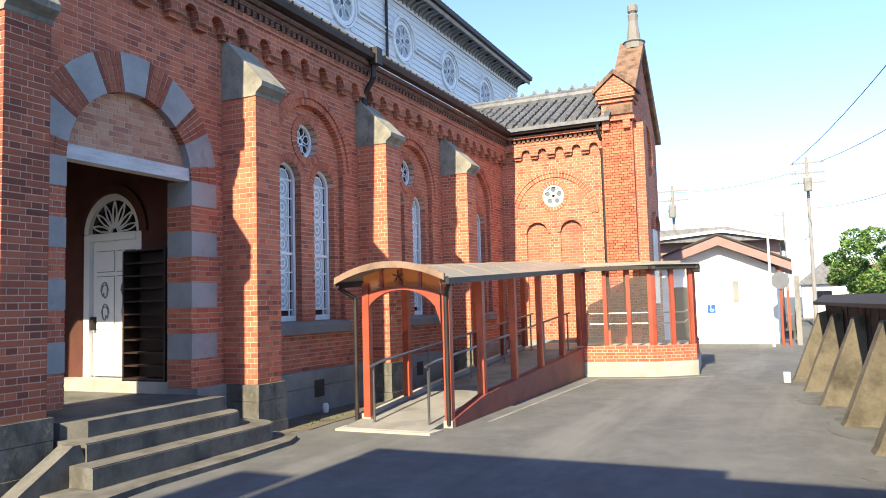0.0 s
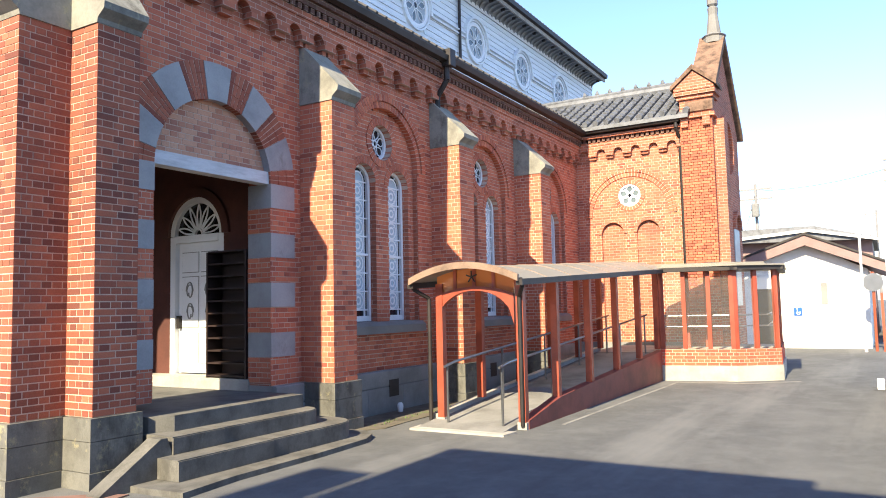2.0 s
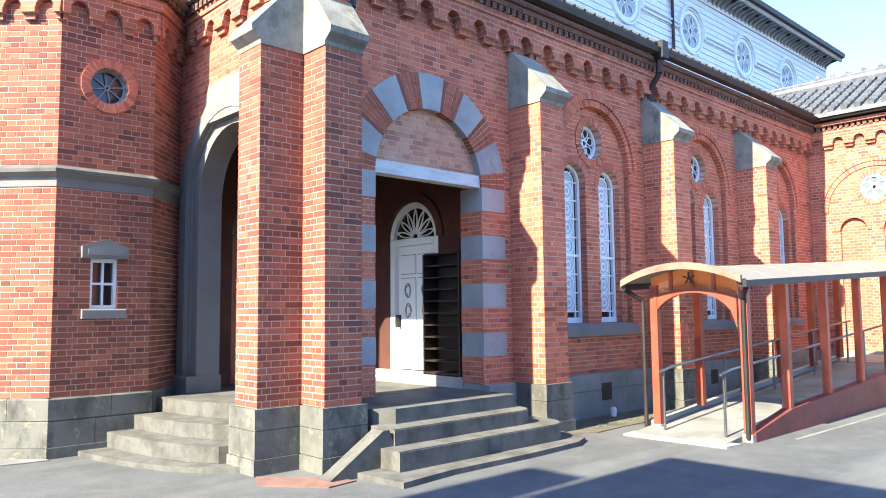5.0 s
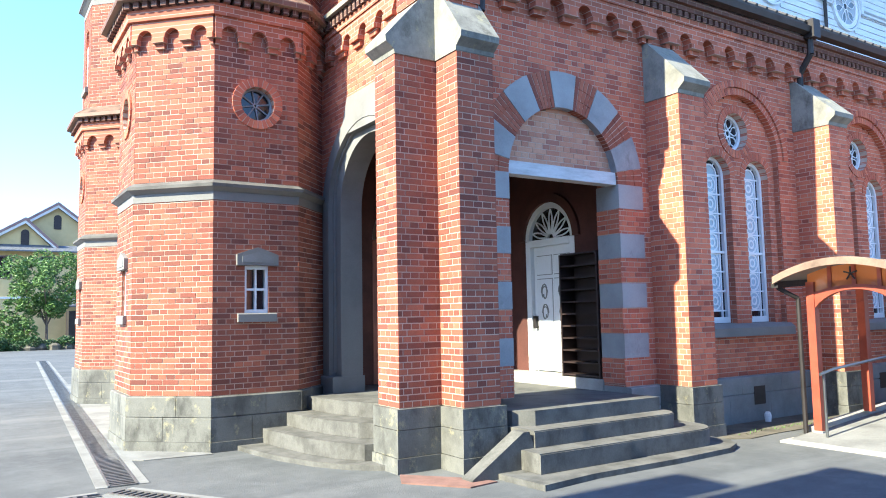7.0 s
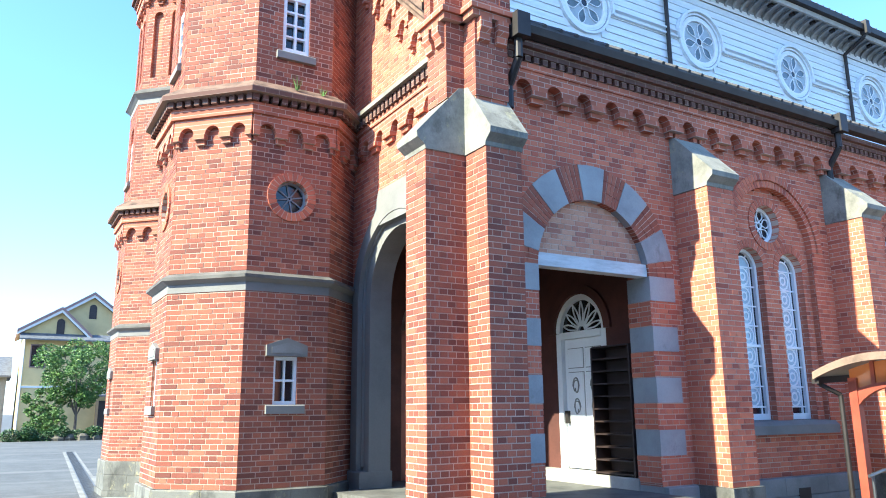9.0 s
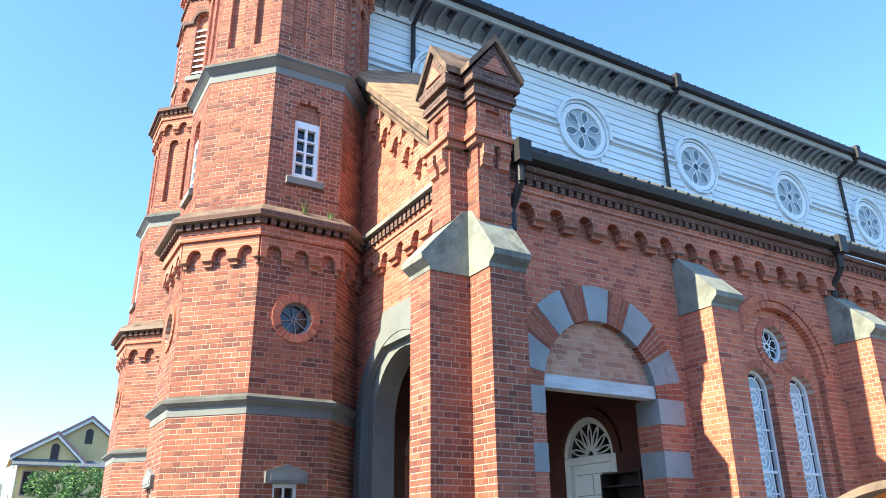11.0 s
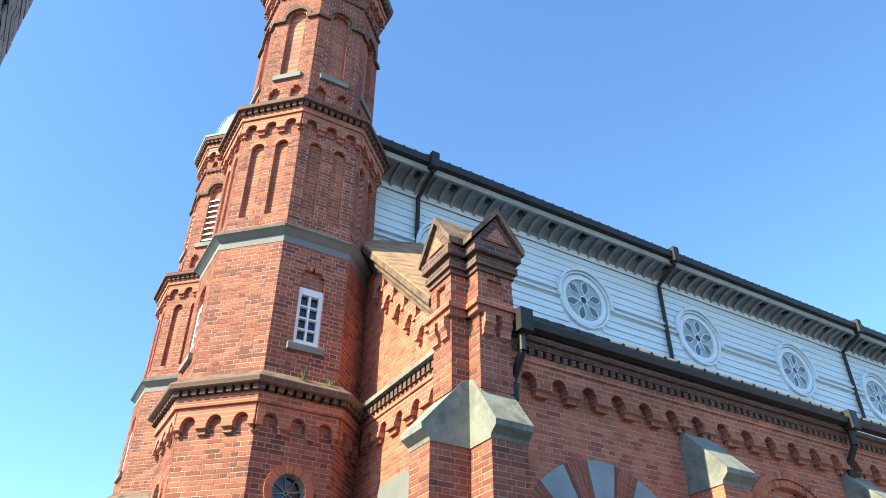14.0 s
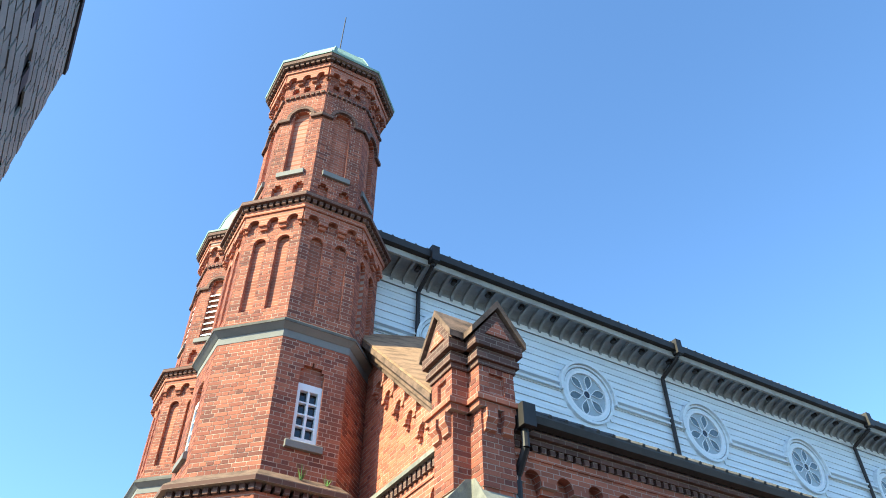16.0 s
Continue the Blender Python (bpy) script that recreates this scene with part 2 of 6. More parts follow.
class Shape:
    def __init__(self):
        self.v, self.f = [], []

    def hexa(self, pts, skip=()):
        """Eight corners: the four at the back, then the four in front, round each."""
        k = len(self.v)
        self.v += pts
        faces = ((3, 2, 1, 0), (4, 5, 6, 7), (0, 1, 5, 4), (1, 2, 6, 5), (2, 3, 7, 6), (3, 0, 4, 7))
        self.f += [tuple(k + i for i in f) for n, f in enumerate(faces) if n not in skip]
        return self

    def box(self, fr, u0, u1, o0, o1, z0, z1, skip=()):
        return self.hexa([fr(u0, o0, z0), fr(u1, o0, z0), fr(u1, o0, z1), fr(u0, o0, z1), fr(u0, o1, z0), fr(u1, o1, z0), fr(u1, o1, z1), fr(u0, o1, z1)], skip)

    def soft_box(self, fr, u0, u1, o0, o1, z0, z1, c=0.015):
        """A block whose front and top edges are worn off."""
        self.prism_side(fr, [(o0, z0), (o1, z0), (o1, z1 - c), (o1 - c, z1), (o0, z1)], u0, u1)
        return self

    def prism(self, fr, pts, o0, o1):
        """An outline in (u, z), pushed from o0 to o1."""
        k, n = len(self.v), len(pts)
        self.v += [fr(u, o0, z) for u, z in pts] + [fr(u, o1, z) for u, z in pts]
        self.f += [tuple(range(k + n - 1, k - 1, -1)), tuple(range(k + n, k + 2 * n))]
        self.f += [(k + i, k + (i + 1) % n, k + n + (i + 1) % n, k + n + i) for i in range(n)]
        return self

    def prism_side(self, fr, pts, u0, u1):
        """An outline in (o, z), pushed along the wall."""
        k, n = len(self.v), len(pts)
        self.v += [fr(u0, o, z) for o, z in pts] + [fr(u1, o, z) for o, z in pts]
        self.f += [tuple(range(k + n - 1, k - 1, -1)), tuple(range(k + n, k + 2 * n))]
        self.f += [(k + i, k + (i + 1) % n, k + n + (i + 1) % n, k + n + i) for i in range(n)]
        return self

    def slab(self, pts, z0, z1):
        """An outline on the ground, pushed up."""
        k, n = len(self.v), len(pts)
        self.v += [(x, y, z0) for x, y in pts] + [(x, y, z1) for x, y in pts]
        self.f += [tuple(range(k + n - 1, k - 1, -1)), tuple(range(k + n, k + 2 * n))]
        self.f += [(k + i, k + (i + 1) % n, k + n + (i + 1) % n, k + n + i) for i in range(n)]
        return self

    def strip(self, cuts, closed=False):
        """A bent bar: four corners at each cut along it."""
        k, n = len(self.v), len(cuts)
        self.v += [p for c in cuts for p in c]
        for i in range(n if closed else n - 1):
            p, q = k + 4 * i, k + 4 * ((i + 1) % n)
            self.f += [(p + j, p + (j + 1) % 4, q + (j + 1) % 4, q + j) for j in range(4)]
        if not closed:
            self.f += [(k + 3, k + 2, k + 1, k), tuple(k + 4 * n - 4 + j for j in range(4))]
        return self

    def arc(self, fr, uc, zc, r0, r1, a0, a1, n, o0, o1):
        """Part of a ring in the wall's plane; degrees from +u."""
        full = abs(a1 - a0) >= 359.9
        cuts = []
        for i in range(n if full else n + 1):
            w = radians(a0 + (a1 - a0) * i / n)
            c, q = math.cos(w), math.sin(w)
            cuts.append([fr(uc + r0 * c, o0, zc + r0 * q), fr(uc + r1 * c, o0, zc + r1 * q), fr(uc + r1 * c, o1, zc + r1 * q), fr(uc + r0 * c, o1, zc + r0 * q)])
        return self.strip(cuts, full)

    def tube(self, path, r, sides=8):
        for a, b in zip(path, path[1:]):
            a, b = Vector(a), Vector(b)
            d = (b - a).normalized()
            s = d.orthogonal().normalized()
            t = d.cross(s)
            k = len(self.v)
            for c in (a, b):
                self.v += [tuple(c + r * (math.cos(w) * s + math.sin(w) * t)) for w in (2 * math.pi * i / sides for i in range(sides))]
            self.f += [(k + i, k + (i + 1) % sides, k + sides + (i + 1) % sides, k + sides + i) for i in range(sides)]
            self.f += [tuple(range(k + sides - 1, k - 1, -1)), tuple(range(k + sides, k + 2 * sides))]
        return self

    def lathe(self, x, y, prof, sides=8, turn=0.0):
        """Rings of (radius, z) round an upright axis."""
        k = len(self.v)
        for r, z in prof:
            self.v += [(x + r * math.cos(turn + 2 * math.pi * i / sides), y + r * math.sin(turn + 2 * math.pi * i / sides), z) for i in range(sides)]
        for j in range(len(prof) - 1):
            self.f += [(k + j * sides + i, k + j * sides + (i + 1) % sides, k + (j + 1) * sides + (i + 1) % sides, k + (j + 1) * sides + i) for i in range(sides)]
        self.f += [tuple(range(k + sides - 1, k - 1, -1)), tuple(range(k + (len(prof) - 1) * sides, k + len(prof) * sides))]
        return self

    def mesh(self, name, mat):
        me = bpy.data.meshes.new(name)
        me.from_pydata(self.v, [], self.f)
        bm = bmesh.new()
        bm.from_mesh(me)
        bmesh.ops.recalc_face_normals(bm, faces=bm.faces)
        bm.to_mesh(me)
        bm.free()
        me.materials.append(mat)
        return me


def part(name, shape, mat, parent, label="", kind=""):
    ob = new(name, shape.mesh(name, mat))
    ob.parent = parent
    return tagged(ob, label=label, kind=kind)


def thing(name, label, category, shape=None, mat=None, group="", kind=""):
    ob = new(name, shape.mesh(name, mat) if shape else None)
    return tagged(ob, label, category, group, kind)


COURSE, LONG, JOINT = 0.072, 0.236, 0.0115


def arch_gap(uc, hw, zb, zs, r=None):
    def cut(z0, z1):
        if z1 <= zb:
            return []
        if z0 < zs:
            return [(uc - hw, uc + hw)]
        h = (r or hw) ** 2 - (z0 - zs) ** 2
        return [(uc - math.sqrt(h), uc + math.sqrt(h))] if h > 0 else []
    return cut


def round_gap(uc, zc, r):
    def cut(z0, z1):
        z = min(max(zc, z0), z1)
        h = r * r - (z - zc) ** 2
        return [(uc - math.sqrt(h), uc + math.sqrt(h))] if h > 0 else []
    return cut


def box_gap(u0, u1, zb, zt):
    return lambda z0, z1: [(u0, u1)] if z1 > zb + 1e-4 and z0 < zt - 1e-4 else []


def spans(u0, u1, cuts):
    out, a = [], u0
    for c, d in sorted(cuts):
        if c > a:
            out.append((a, min(c, u1)))
        a = max(a, d)
        if a >= u1:
            break
    if a < u1:
        out.append((a, u1))
    return [(p, q) for p, q in out if q - p > 0.004]


SINGLE = {}


def brick_wall(name, parent, fr, u0, u1, z0, z1, gaps=(), thick=0.3, proud=0.004, singles=0.0, label="", laid=True, top=None, bond=0, mat=None):
    """A wall of mortar with brick upon brick standing a little out of it. Bricks under the height singles are objects of their own.
    top(z) gives the ends of a course where the wall's outline is not upright."""
    back, front, alone = Shape(), Shape(), []
    rows = max(1, round((z1 - z0) / COURSE))
    h = (z1 - z0) / rows
    open_ = {}

    def shut(key, span):
        ends = (key[0] + (0.003 if key[0] <= u0 + 1e-4 else 0), key[1] - (0.003 if key[1] >= u1 - 1e-4 else 0))
        back.box(fr, *ends, -thick, 0, *span)

    for k in range(rows):
        za, zb = z0 + k * h, z0 + (k + 1) * h
        a0, a1 = top(0.5 * (za + zb)) if top else (u0, u1)
        cuts = [c for g in gaps for c in g(za, zb)]
        now = spans(a0, a1, cuts)
        keys = {(round(a, 4), round(b, 4)) for a, b in now}
        for key in [key for key in open_ if key not in keys]:
            shut(key, open_.pop(key))
        for a, b in now:
            if open_ and (round(a, 4), round(b, 4)) in open_:
                open_[(round(a, 4), round(b, 4))][1] = zb
            else:
                open_[(round(a, 4), round(b, 4))] = [za, zb]
            if not laid:
                continue
            whole = 2 * (u1 - u0) / max(1, round(2 * (u1 - u0) / LONG))
            pitch = whole if (k + bond) % 2 == 0 else whole / 2
            i = math.floor((a - u0) / pitch - 1)
            while u0 + i * pitch < b:
                p = u0 + (i + (0 if (k + bond) % 2 == 0 else 0.5)) * pitch
                c, d = max(p + JOINT / 2, a), min(p + pitch - JOINT / 2, b)
                i += 1
                if p <= a + JOINT:
                    c = a
                if p + pitch >= b - JOINT:
                    d = b
                if d - c < 0.02 or c >= b or d <= a:
                    continue
                c, d = (c - 0.0038 if c <= u0 + 1e-6 else c), (d + 0.0038 if d >= u1 - 1e-6 else d)
                e = proud + random.uniform(-0.0015, 0.002)
                if zb < singles:
                    alone.append((c, d, e, za, zb))
                else:
                    j = random.uniform(-0.0012, 0.0012)
                    front.box(fr, c, d, 0, e, za + JOINT / 2 + j, zb - JOINT / 2 + j, (0,))
    if top and not gaps:
        steps = [(z0 + k * h, *top(z0 + (k + (0.02 if k == 0 else -0.02 if k == rows else 0)) * h)) for k in range(rows + 1)]
        back = Shape().prism(fr, [(b, z) for z, a, b in steps] + [(a, z) for z, a, b in reversed(steps)], -thick, 0)
    else:
        for key, span in open_.items():
            shut(key, span)
    wall = part(name, back, MORTAR, parent, label)
    wall.data.materials.append(BRICK_FLAT)
    for face in wall.data.polygons:
        if face.normal.x * fr.n[0] + face.normal.y * fr.n[1] < 0.5:
            face.material_index = 1
    if front.f:
        part("brickwork", front, mat or BRICK, wall, kind="stuff")
    for c, d, e, za, zb in alone:
        key = (round(d - c, 3), round(zb - za, 3))
        if key not in SINGLE:
            w, hh = key[0] / 2, (key[1] - JOINT) / 2
            s = Shape()
            ch = 0.002
            s.hexa([(-w, 0, -hh), (w, 0, -hh), (w, 0, hh), (-w, 0, hh), (-w + ch, -0.0045, -hh + ch), (w - ch, -0.0045, -hh + ch), (w - ch, -0.0045, hh - ch), (-w + ch, -0.0045, hh - ch)], (0,))
            SINGLE[key] = s.mesh("brick", BRICK_ONE)
        ob = new("brick", SINGLE[key])
        ob.parent = wall
        ob.matrix_basis = Matrix.Translation(fr((c + d) / 2, 0, (za + zb) / 2)) @ Matrix.Rotation(math.atan2(fr.n[1], fr.n[0]) + math.pi / 2, 4, "Z")
    return wall


def corbel_table(parent, fr, u0, u1, zb, zt, n, r, out, name="corbel_table", mat=None):
    """A row of small round arches on stepped corbels."""
    s, p = Shape(), (u1 - u0) / n
    line = [(u0, zb), (u0, zt), (u1, zt), (u1, zb)]
    for i in reversed(range(n)):
        m = u0 + (i + 0.5) * p
        line += [(m + r * math.cos(radians(w)), zb + r * math.sin(radians(w))) for w in range(0, 181, 20)]
    s.prism(fr, line, 0, out)
    part(name, s, BRICK_FLAT, parent)
    w = p / 2 - r
    for i in range(n + 1):
        c = u0 + i * p
        t = Shape()
        lo, hi = (c - w if i else c), (c + w if i < n else c)
        t.box(fr, lo, hi, 0, out + 0.015, zb - 0.075, zb - 0.004)
        t.box(fr, lo + w * 0.2, hi - w * 0.2, 0, out * 0.62, zb - 0.15, zb - 0.079)
        part("corbel", t, BRICK_FLAT, parent)


def dentils(parent, fr, u0, u1, z0, z1, out, pitch, mat, name="dentil_course"):
    s = Shape()
    n = max(1, int((u1 - u0) / pitch))
    q = (u1 - u0) / n
    for i in range(n):
        s.box(fr, u0 + i * q + q * 0.2, u0 + i * q + q * 0.8, 0, out, z0, z1)
    part(name, s, mat, parent, kind="stuff")


def brick_face(name, color, mortar):
    """Brickwork seen from afar or on narrow mouldings: courses in relief by the material."""
    m, n, l, b = material(name, 0.9)
    geo = n.new("ShaderNodeNewGeometry")
    sep = n.new("ShaderNodeSeparateXYZ")
    l.new(geo.outputs["Position"], sep.inputs[0])
    add = n.new("ShaderNodeMath")
    add.operation = "ADD"
    l.new(sep.outputs[0], add.inputs[0])
    l.new(sep.outputs[1], add.inputs[1])
    com = n.new("ShaderNodeCombineXYZ")
    l.new(add.outputs[0], com.inputs[0])
    l.new(sep.outputs[2], com.inputs[1])
    br = n.new("ShaderNodeTexBrick")
    br.inputs["Scale"].default_value = 1.0
    br.inputs["Brick Width"].default_value, br.inputs["Row Height"].default_value = 0.20, COURSE
    br.inputs["Mortar Size"].default_value, br.inputs["Mortar Smooth"].default_value = 0.005, 0.3
    br.inputs["Bias"].default_value = -0.1
    br.inputs["Color1"].default_value, br.inputs["Color2"].default_value = (*color, 1), (*[c * 0.55 for c in color], 1)
    br.inputs["Mortar"].default_value = (*mortar, 1)
    l.new(com.outputs[0], br.inputs["Vector"])
    stain = noise_tex(n, l, 1.2, 6, 0.65)
    col = mix(n, l, ramp(n, l, stain, [(0.42, (0, 0, 0)), (0.75, (0.6, 0.6, 0.6))]), br.outputs[0], (0.13, 0.055, 0.04))
    l.new(col, b.inputs["Base Color"])
    bump(n, l, b, noise_tex(n, l, 30, 1, 0.4), 0.4, 0.0007)
    return m


BRICK_FLAT = brick_face("moulded_brick", (0.47, 0.150, 0.080), (0.48, 0.36, 0.29))
# Darker brick for eaves bands, dentils, cornice shelves, hoods and gablets
BRICK_DARK = brick_face("dark_moulded_brick", (0.13, 0.066, 0.05), (0.25, 0.19, 0.145))


def stones(parent, fr, u0, u1, levels, out, mat, step=0.9, name="stone_block", back=-0.1, shift=0.0):
    """Courses of dressed blocks with narrow joints."""
    for k, (za, zb) in enumerate(zip(levels, levels[1:])):
        n = max(1, round((u1 - u0) / step))
        cuts = [u0] + [u0 + (u1 - u0) * (i + (0.18 if k % 2 else -0.12)) / n for i in range(1, n)] + [u1]
        for a, b in zip(cuts, cuts[1:]):
            s = Shape()
            s.prism_side(fr, [(back, za + 0.003), (out, za + 0.003), (out, zb - 0.018), (out - 0.015, zb - 0.003), (back, zb - 0.003)], a + 0.003, b - 0.003)
            part(name, s, mat, parent)


def ring_bricks(parent, fr, uc, zc, r0, r1, a0, a1, n, o0, o1, name="arch_bricks", mat=None):
    s = Shape()
    st = (a1 - a0) / n
    for i in range(n):
        s.arc(fr, uc, zc, r0, r1, a0 + i * st + st * 0.09, a0 + (i + 1) * st - st * 0.09, 1, o0, o1 + random.uniform(-0.002, 0.002))
    part(name, s, mat or BRICK, parent, kind="stuff")
    m = Shape().arc(fr, uc, zc, r0 + 0.003, r1 - 0.003, a0, a1, max(6, n // 2), o0, o1 - 0.006)
    part("arch_mortar", m, MORTAR, parent)


def rose_window(parent, fr, uc, zc, r, o, petals, label, frost=None, rim=0.05):
    """A round window: white rim, a boss and petals of tracery over glass."""
    w = part("rose_window", Shape().arc(fr, uc, zc, r - rim, r, 0, 360, 28, o - 0.04, o + 0.03), WHITE, parent, label)
    disc = [(uc + (r - 0.01) * math.cos(2 * math.pi * i / 28), zc + (r - 0.01) * math.sin(2 * math.pi * i / 28)) for i in range(28)]
    part("pane", Shape().prism(fr, disc, o - 0.03, o - 0.015), frost or DARK_GLASS, w)
    t = Shape().arc(fr, uc, zc, r * 0.15, r * 0.15 + 0.022, 0, 360, 16, o - 0.012, o + 0.012)
    if frost:
        hub = [(uc + r * 0.15 * math.cos(2 * math.pi * i / 12), zc + r * 0.15 * math.sin(2 * math.pi * i / 12)) for i in range(12)]
        part("hub_glass", Shape().prism(fr, hub, o - 0.015, o - 0.009), DARK_GLASS, w)
    for i in range(petals):
        a = 2 * math.pi * i / petals + 0.3
        wide = (0.30 if petals > 5 else 0.5) if frost else (0.42 if petals > 5 else 0.55)
        edge = []
        for side in (-1, 1):
            pts = []
            for k in range(7):
                q = k / 6
                rad = r * (0.2 + 0.72 * q)
                off = side * math.sin(math.pi * q) * wide
                pts.append((uc + rad * math.cos(a + off), zc + rad * math.sin(a + off)))
            t.tube([fr(u, o, z) for u, z in pts], 0.013 if frost else 0.011, 4)
            edge += pts if side < 0 else pts[-2:0:-1]
        if frost:
            part("petal_glass", Shape().prism(fr, edge, o - 0.015, o - 0.009), PETAL, w)
    part("tracery", t, WHITE, w)
    return w


def wheel_window(parent, fr, uc, zc, r, o, label):
    w = part("wheel_window", Shape().arc(fr, uc, zc, r - 0.03, r, 0, 360, 24, o - 0.03, o + 0.02), SOFFIT, parent, label)
    disc = [(uc + r * math.cos(2 * math.pi * i / 24), zc + r * math.sin(2 * math.pi * i / 24)) for i in range(24)]
    part("pane", Shape().prism(fr, disc, o - 0.03, o - 0.015), DARK_GLASS, w)
    t = Shape().arc(fr, uc, zc, 0.018, 0.036, 0, 360, 12, o - 0.012, o + 0.015)
    for i in range(8):
        a = 2 * math.pi * i / 8 + 0.2
        t.tube([fr(uc + q * math.cos(a), o, zc + q * math.sin(a)) for q in (0.03, r - 0.02)], 0.012, 5)
    part("spokes", t, SOFFIT, w)


def lancet(parent, fr, uc, zb, zs, hw, o):
    """A tall round-headed light: white frame, dark glass border, frosted panels with rings of tracery."""
    w = part("lancet_window", Shape().arc(fr, uc, zs, hw - 0.055, hw, 0, 180, 12, o - 0.05, o + 0.04)
             .box(fr, uc - hw, uc - hw + 0.055, o - 0.05, o + 0.04, zb, zs).box(fr, uc + hw - 0.055, uc + hw, o - 0.05, o + 0.04, zb, zs)
             .box(fr, uc - hw + 0.057, uc + hw - 0.057, o - 0.05, o + 0.045, zb, zb + 0.09), WHITE, parent, "tall white-framed window with patterned frosted panes")
    inner = hw - 0.05
    outline = [(uc - inner, zb + 0.08), (uc + inner, zb + 0.08)] + [(uc + inner * math.cos(radians(a)), zs + inner * math.sin(radians(a))) for a in range(0, 181, 15)]
    part("border_glass", Shape().prism(fr, outline, o - 0.03, o - 0.015), DARK_GLASS, w)
    f = hw - 0.145
    bars, panes = Shape(), 7
    za, zt = zb + 0.19, zs + 0.02
    st = (zt - za) / panes
    for k in range(panes + 1):
        z = za + k * st
        bars.box(fr, uc - inner, uc + inner, o - 0.012, o + (0.03 if k == 3 else 0.012), z - (0.02 if k == 3 else 0.011), z + (0.02 if k == 3 else 0.011))
    for e in (-f - 0.012, f - 0.012):
        bars.box(fr, uc + e, uc + e + 0.024, o - 0.011, o + 0.014, zb + 0.09, zs + 0.03)
    bars.arc(fr, uc, zs + 0.02, f - 0.012, f + 0.014, 0, 180, 10, o - 0.011, o + 0.014)
    for a in (60, 120):
        bars.tube([fr(uc + q * math.cos(radians(a)), o, zs + q * math.sin(radians(a))) for q in (f, inner)], 0.012, 5)
    part("glazing_grid", bars, WHITE, w)
    field = [(uc - f, za), (uc + f, za)] + [(uc + f * math.cos(radians(a)), zs + 0.02 + f * math.sin(radians(a))) for a in range(0, 181, 20)]
    part("frosted_field", Shape().prism(fr, field, o - 0.012, o - 0.004), FROST, w)
    for k in range(panes):
        c = za + (k + 0.5) * st
        r = min(f, st / 2)
        t = Shape().arc(fr, uc, c, r * 0.80, r * 0.97, 0, 360, 14, o - 0.003, o + 0.006)
        t.arc(fr, uc, c, r * 0.30, r * 0.50, 0, 360, 10, o - 0.003, o + 0.006)
        for a in range(45, 360, 90):
            t.tube([fr(uc + q * math.cos(radians(a)), o + 0.002, c + q * math.sin(radians(a))) for q in (r * 0.5, r * 1.2)], 0.006, 4)
        part("tracery", t, WHITE, w)
    return w


# ---- ground ----
ground = thing("ground", "worn grey asphalt yard with paler patches", "ground", Shape().slab([(-900, -900), (900, -900), (900, 900), (-900, 900)], -0.5, 0.0), ASPHALT, kind="structure")

# ---- the church ----
church = thing("church", "red brick church with stone dressings, white clerestory, twin towers", "church")
NAVE = Frame(0, 0, 1, 0, 0, -1)      # the long side wall
FRONT = Frame(0, 0, 0, 1, -1, 0)     # the entrance front
TRANS = Frame(15.1, 0, 0, -1, -1, 0) # the transept's near wall
BAYS, BUTTRESS = (5.80, 9.50, 13.10), (3.60, 7.27, 11.0)
WALL_TOP, PLINTH = 6.36, 0.70
AX, AR, AZ = 2.01, 0.96, 3.47        # the side porch's arch

# long wall
nave_gaps = [arch_gap(AX, AR + 0.004, 0, AZ, AR + 0.02)] + [arch_gap(c, 0.98, 1.50, 4.20) for c in BAYS]
nave = brick_wall("nave_wall", church, NAVE, 0.0, 15.1, PLINTH, 5.56, nave_gaps, 0.42, label="shaded red brick wall with pale mortar joints")
part("nave_wall_head", Shape().box(NAVE, 0.0, 15.1, -0.42, -0.002, 5.56, WALL_TOP), BRICK_FLAT, church)
# stone and brick arch of the side porch
for i in range(5):
    part("voussoir", Shape().arc(NAVE, AX, AZ + 0.02, AR, 1.45, 20 + i * 35 - 9.3, 20 + i * 35 + 9.3, 4, -0.4, 0.014), DRESSED, nave, "smooth blue-grey arch stone")
for i in range(6):
    lo, hi = max(0, 2.5 + i * 35 - 8.0), min(180, 2.5 + i * 35 + 8.0)
    for r0, r1 in ((AR, 1.118), (1.126, 1.284), (1.292, 1.45)):
        ring_bricks(nave, NAVE, AX, AZ + 0.02, r0, r1, lo, hi, 5 if 0 < i < 5 else 3, -0.4 if r0 == AR else -0.1, 0.011, mat=WORN_BRICK)
for side in (-1, 1):
    u = AX + side * AR
    for k in range(8):
        za, zb = (0.74 + 0.345 * k, 0.74 + 0.345 * (k + 1))
        a, b = sorted((u, u + side * (0.48 if side > 0 else 0.50)))
        if k % 2 == 1:
            part("quoin", Shape().box(NAVE, a, b, -0.42, 0.016, za + 0.004, zb - 0.004), DRESSED, nave, "smooth blue-grey quoin block")
        else:
            brick_wall("reveal_brick", church, Frame(u, 0, 0, 1, -side, 0), 0.0, 0.42, za, zb, (), 0.003)
part("porch_lintel", Shape().box(NAVE, AX - AR + 0.003, AX + AR - 0.003, -0.20, -0.02, 3.49, 3.66), SHADED_WHITE, church, "weathered white lintel board, greyed for shade")
tymp = brick_wall("tympanum", church, Frame(0, 0.10, 1, 0, 0, -1), AX - AR, AX + AR, 3.66, 4.46, [], 0.15, top=lambda z: (AX - math.sqrt(max(0.0001, AR * AR - (z - AZ - 0.02) ** 2)), AX + math.sqrt(max(0.0001, AR * AR - (z - AZ - 0.02) ** 2))), label="pale weathered brick infill")
for child in tymp.children:
    child.data.materials[0] = PALE_BRICK

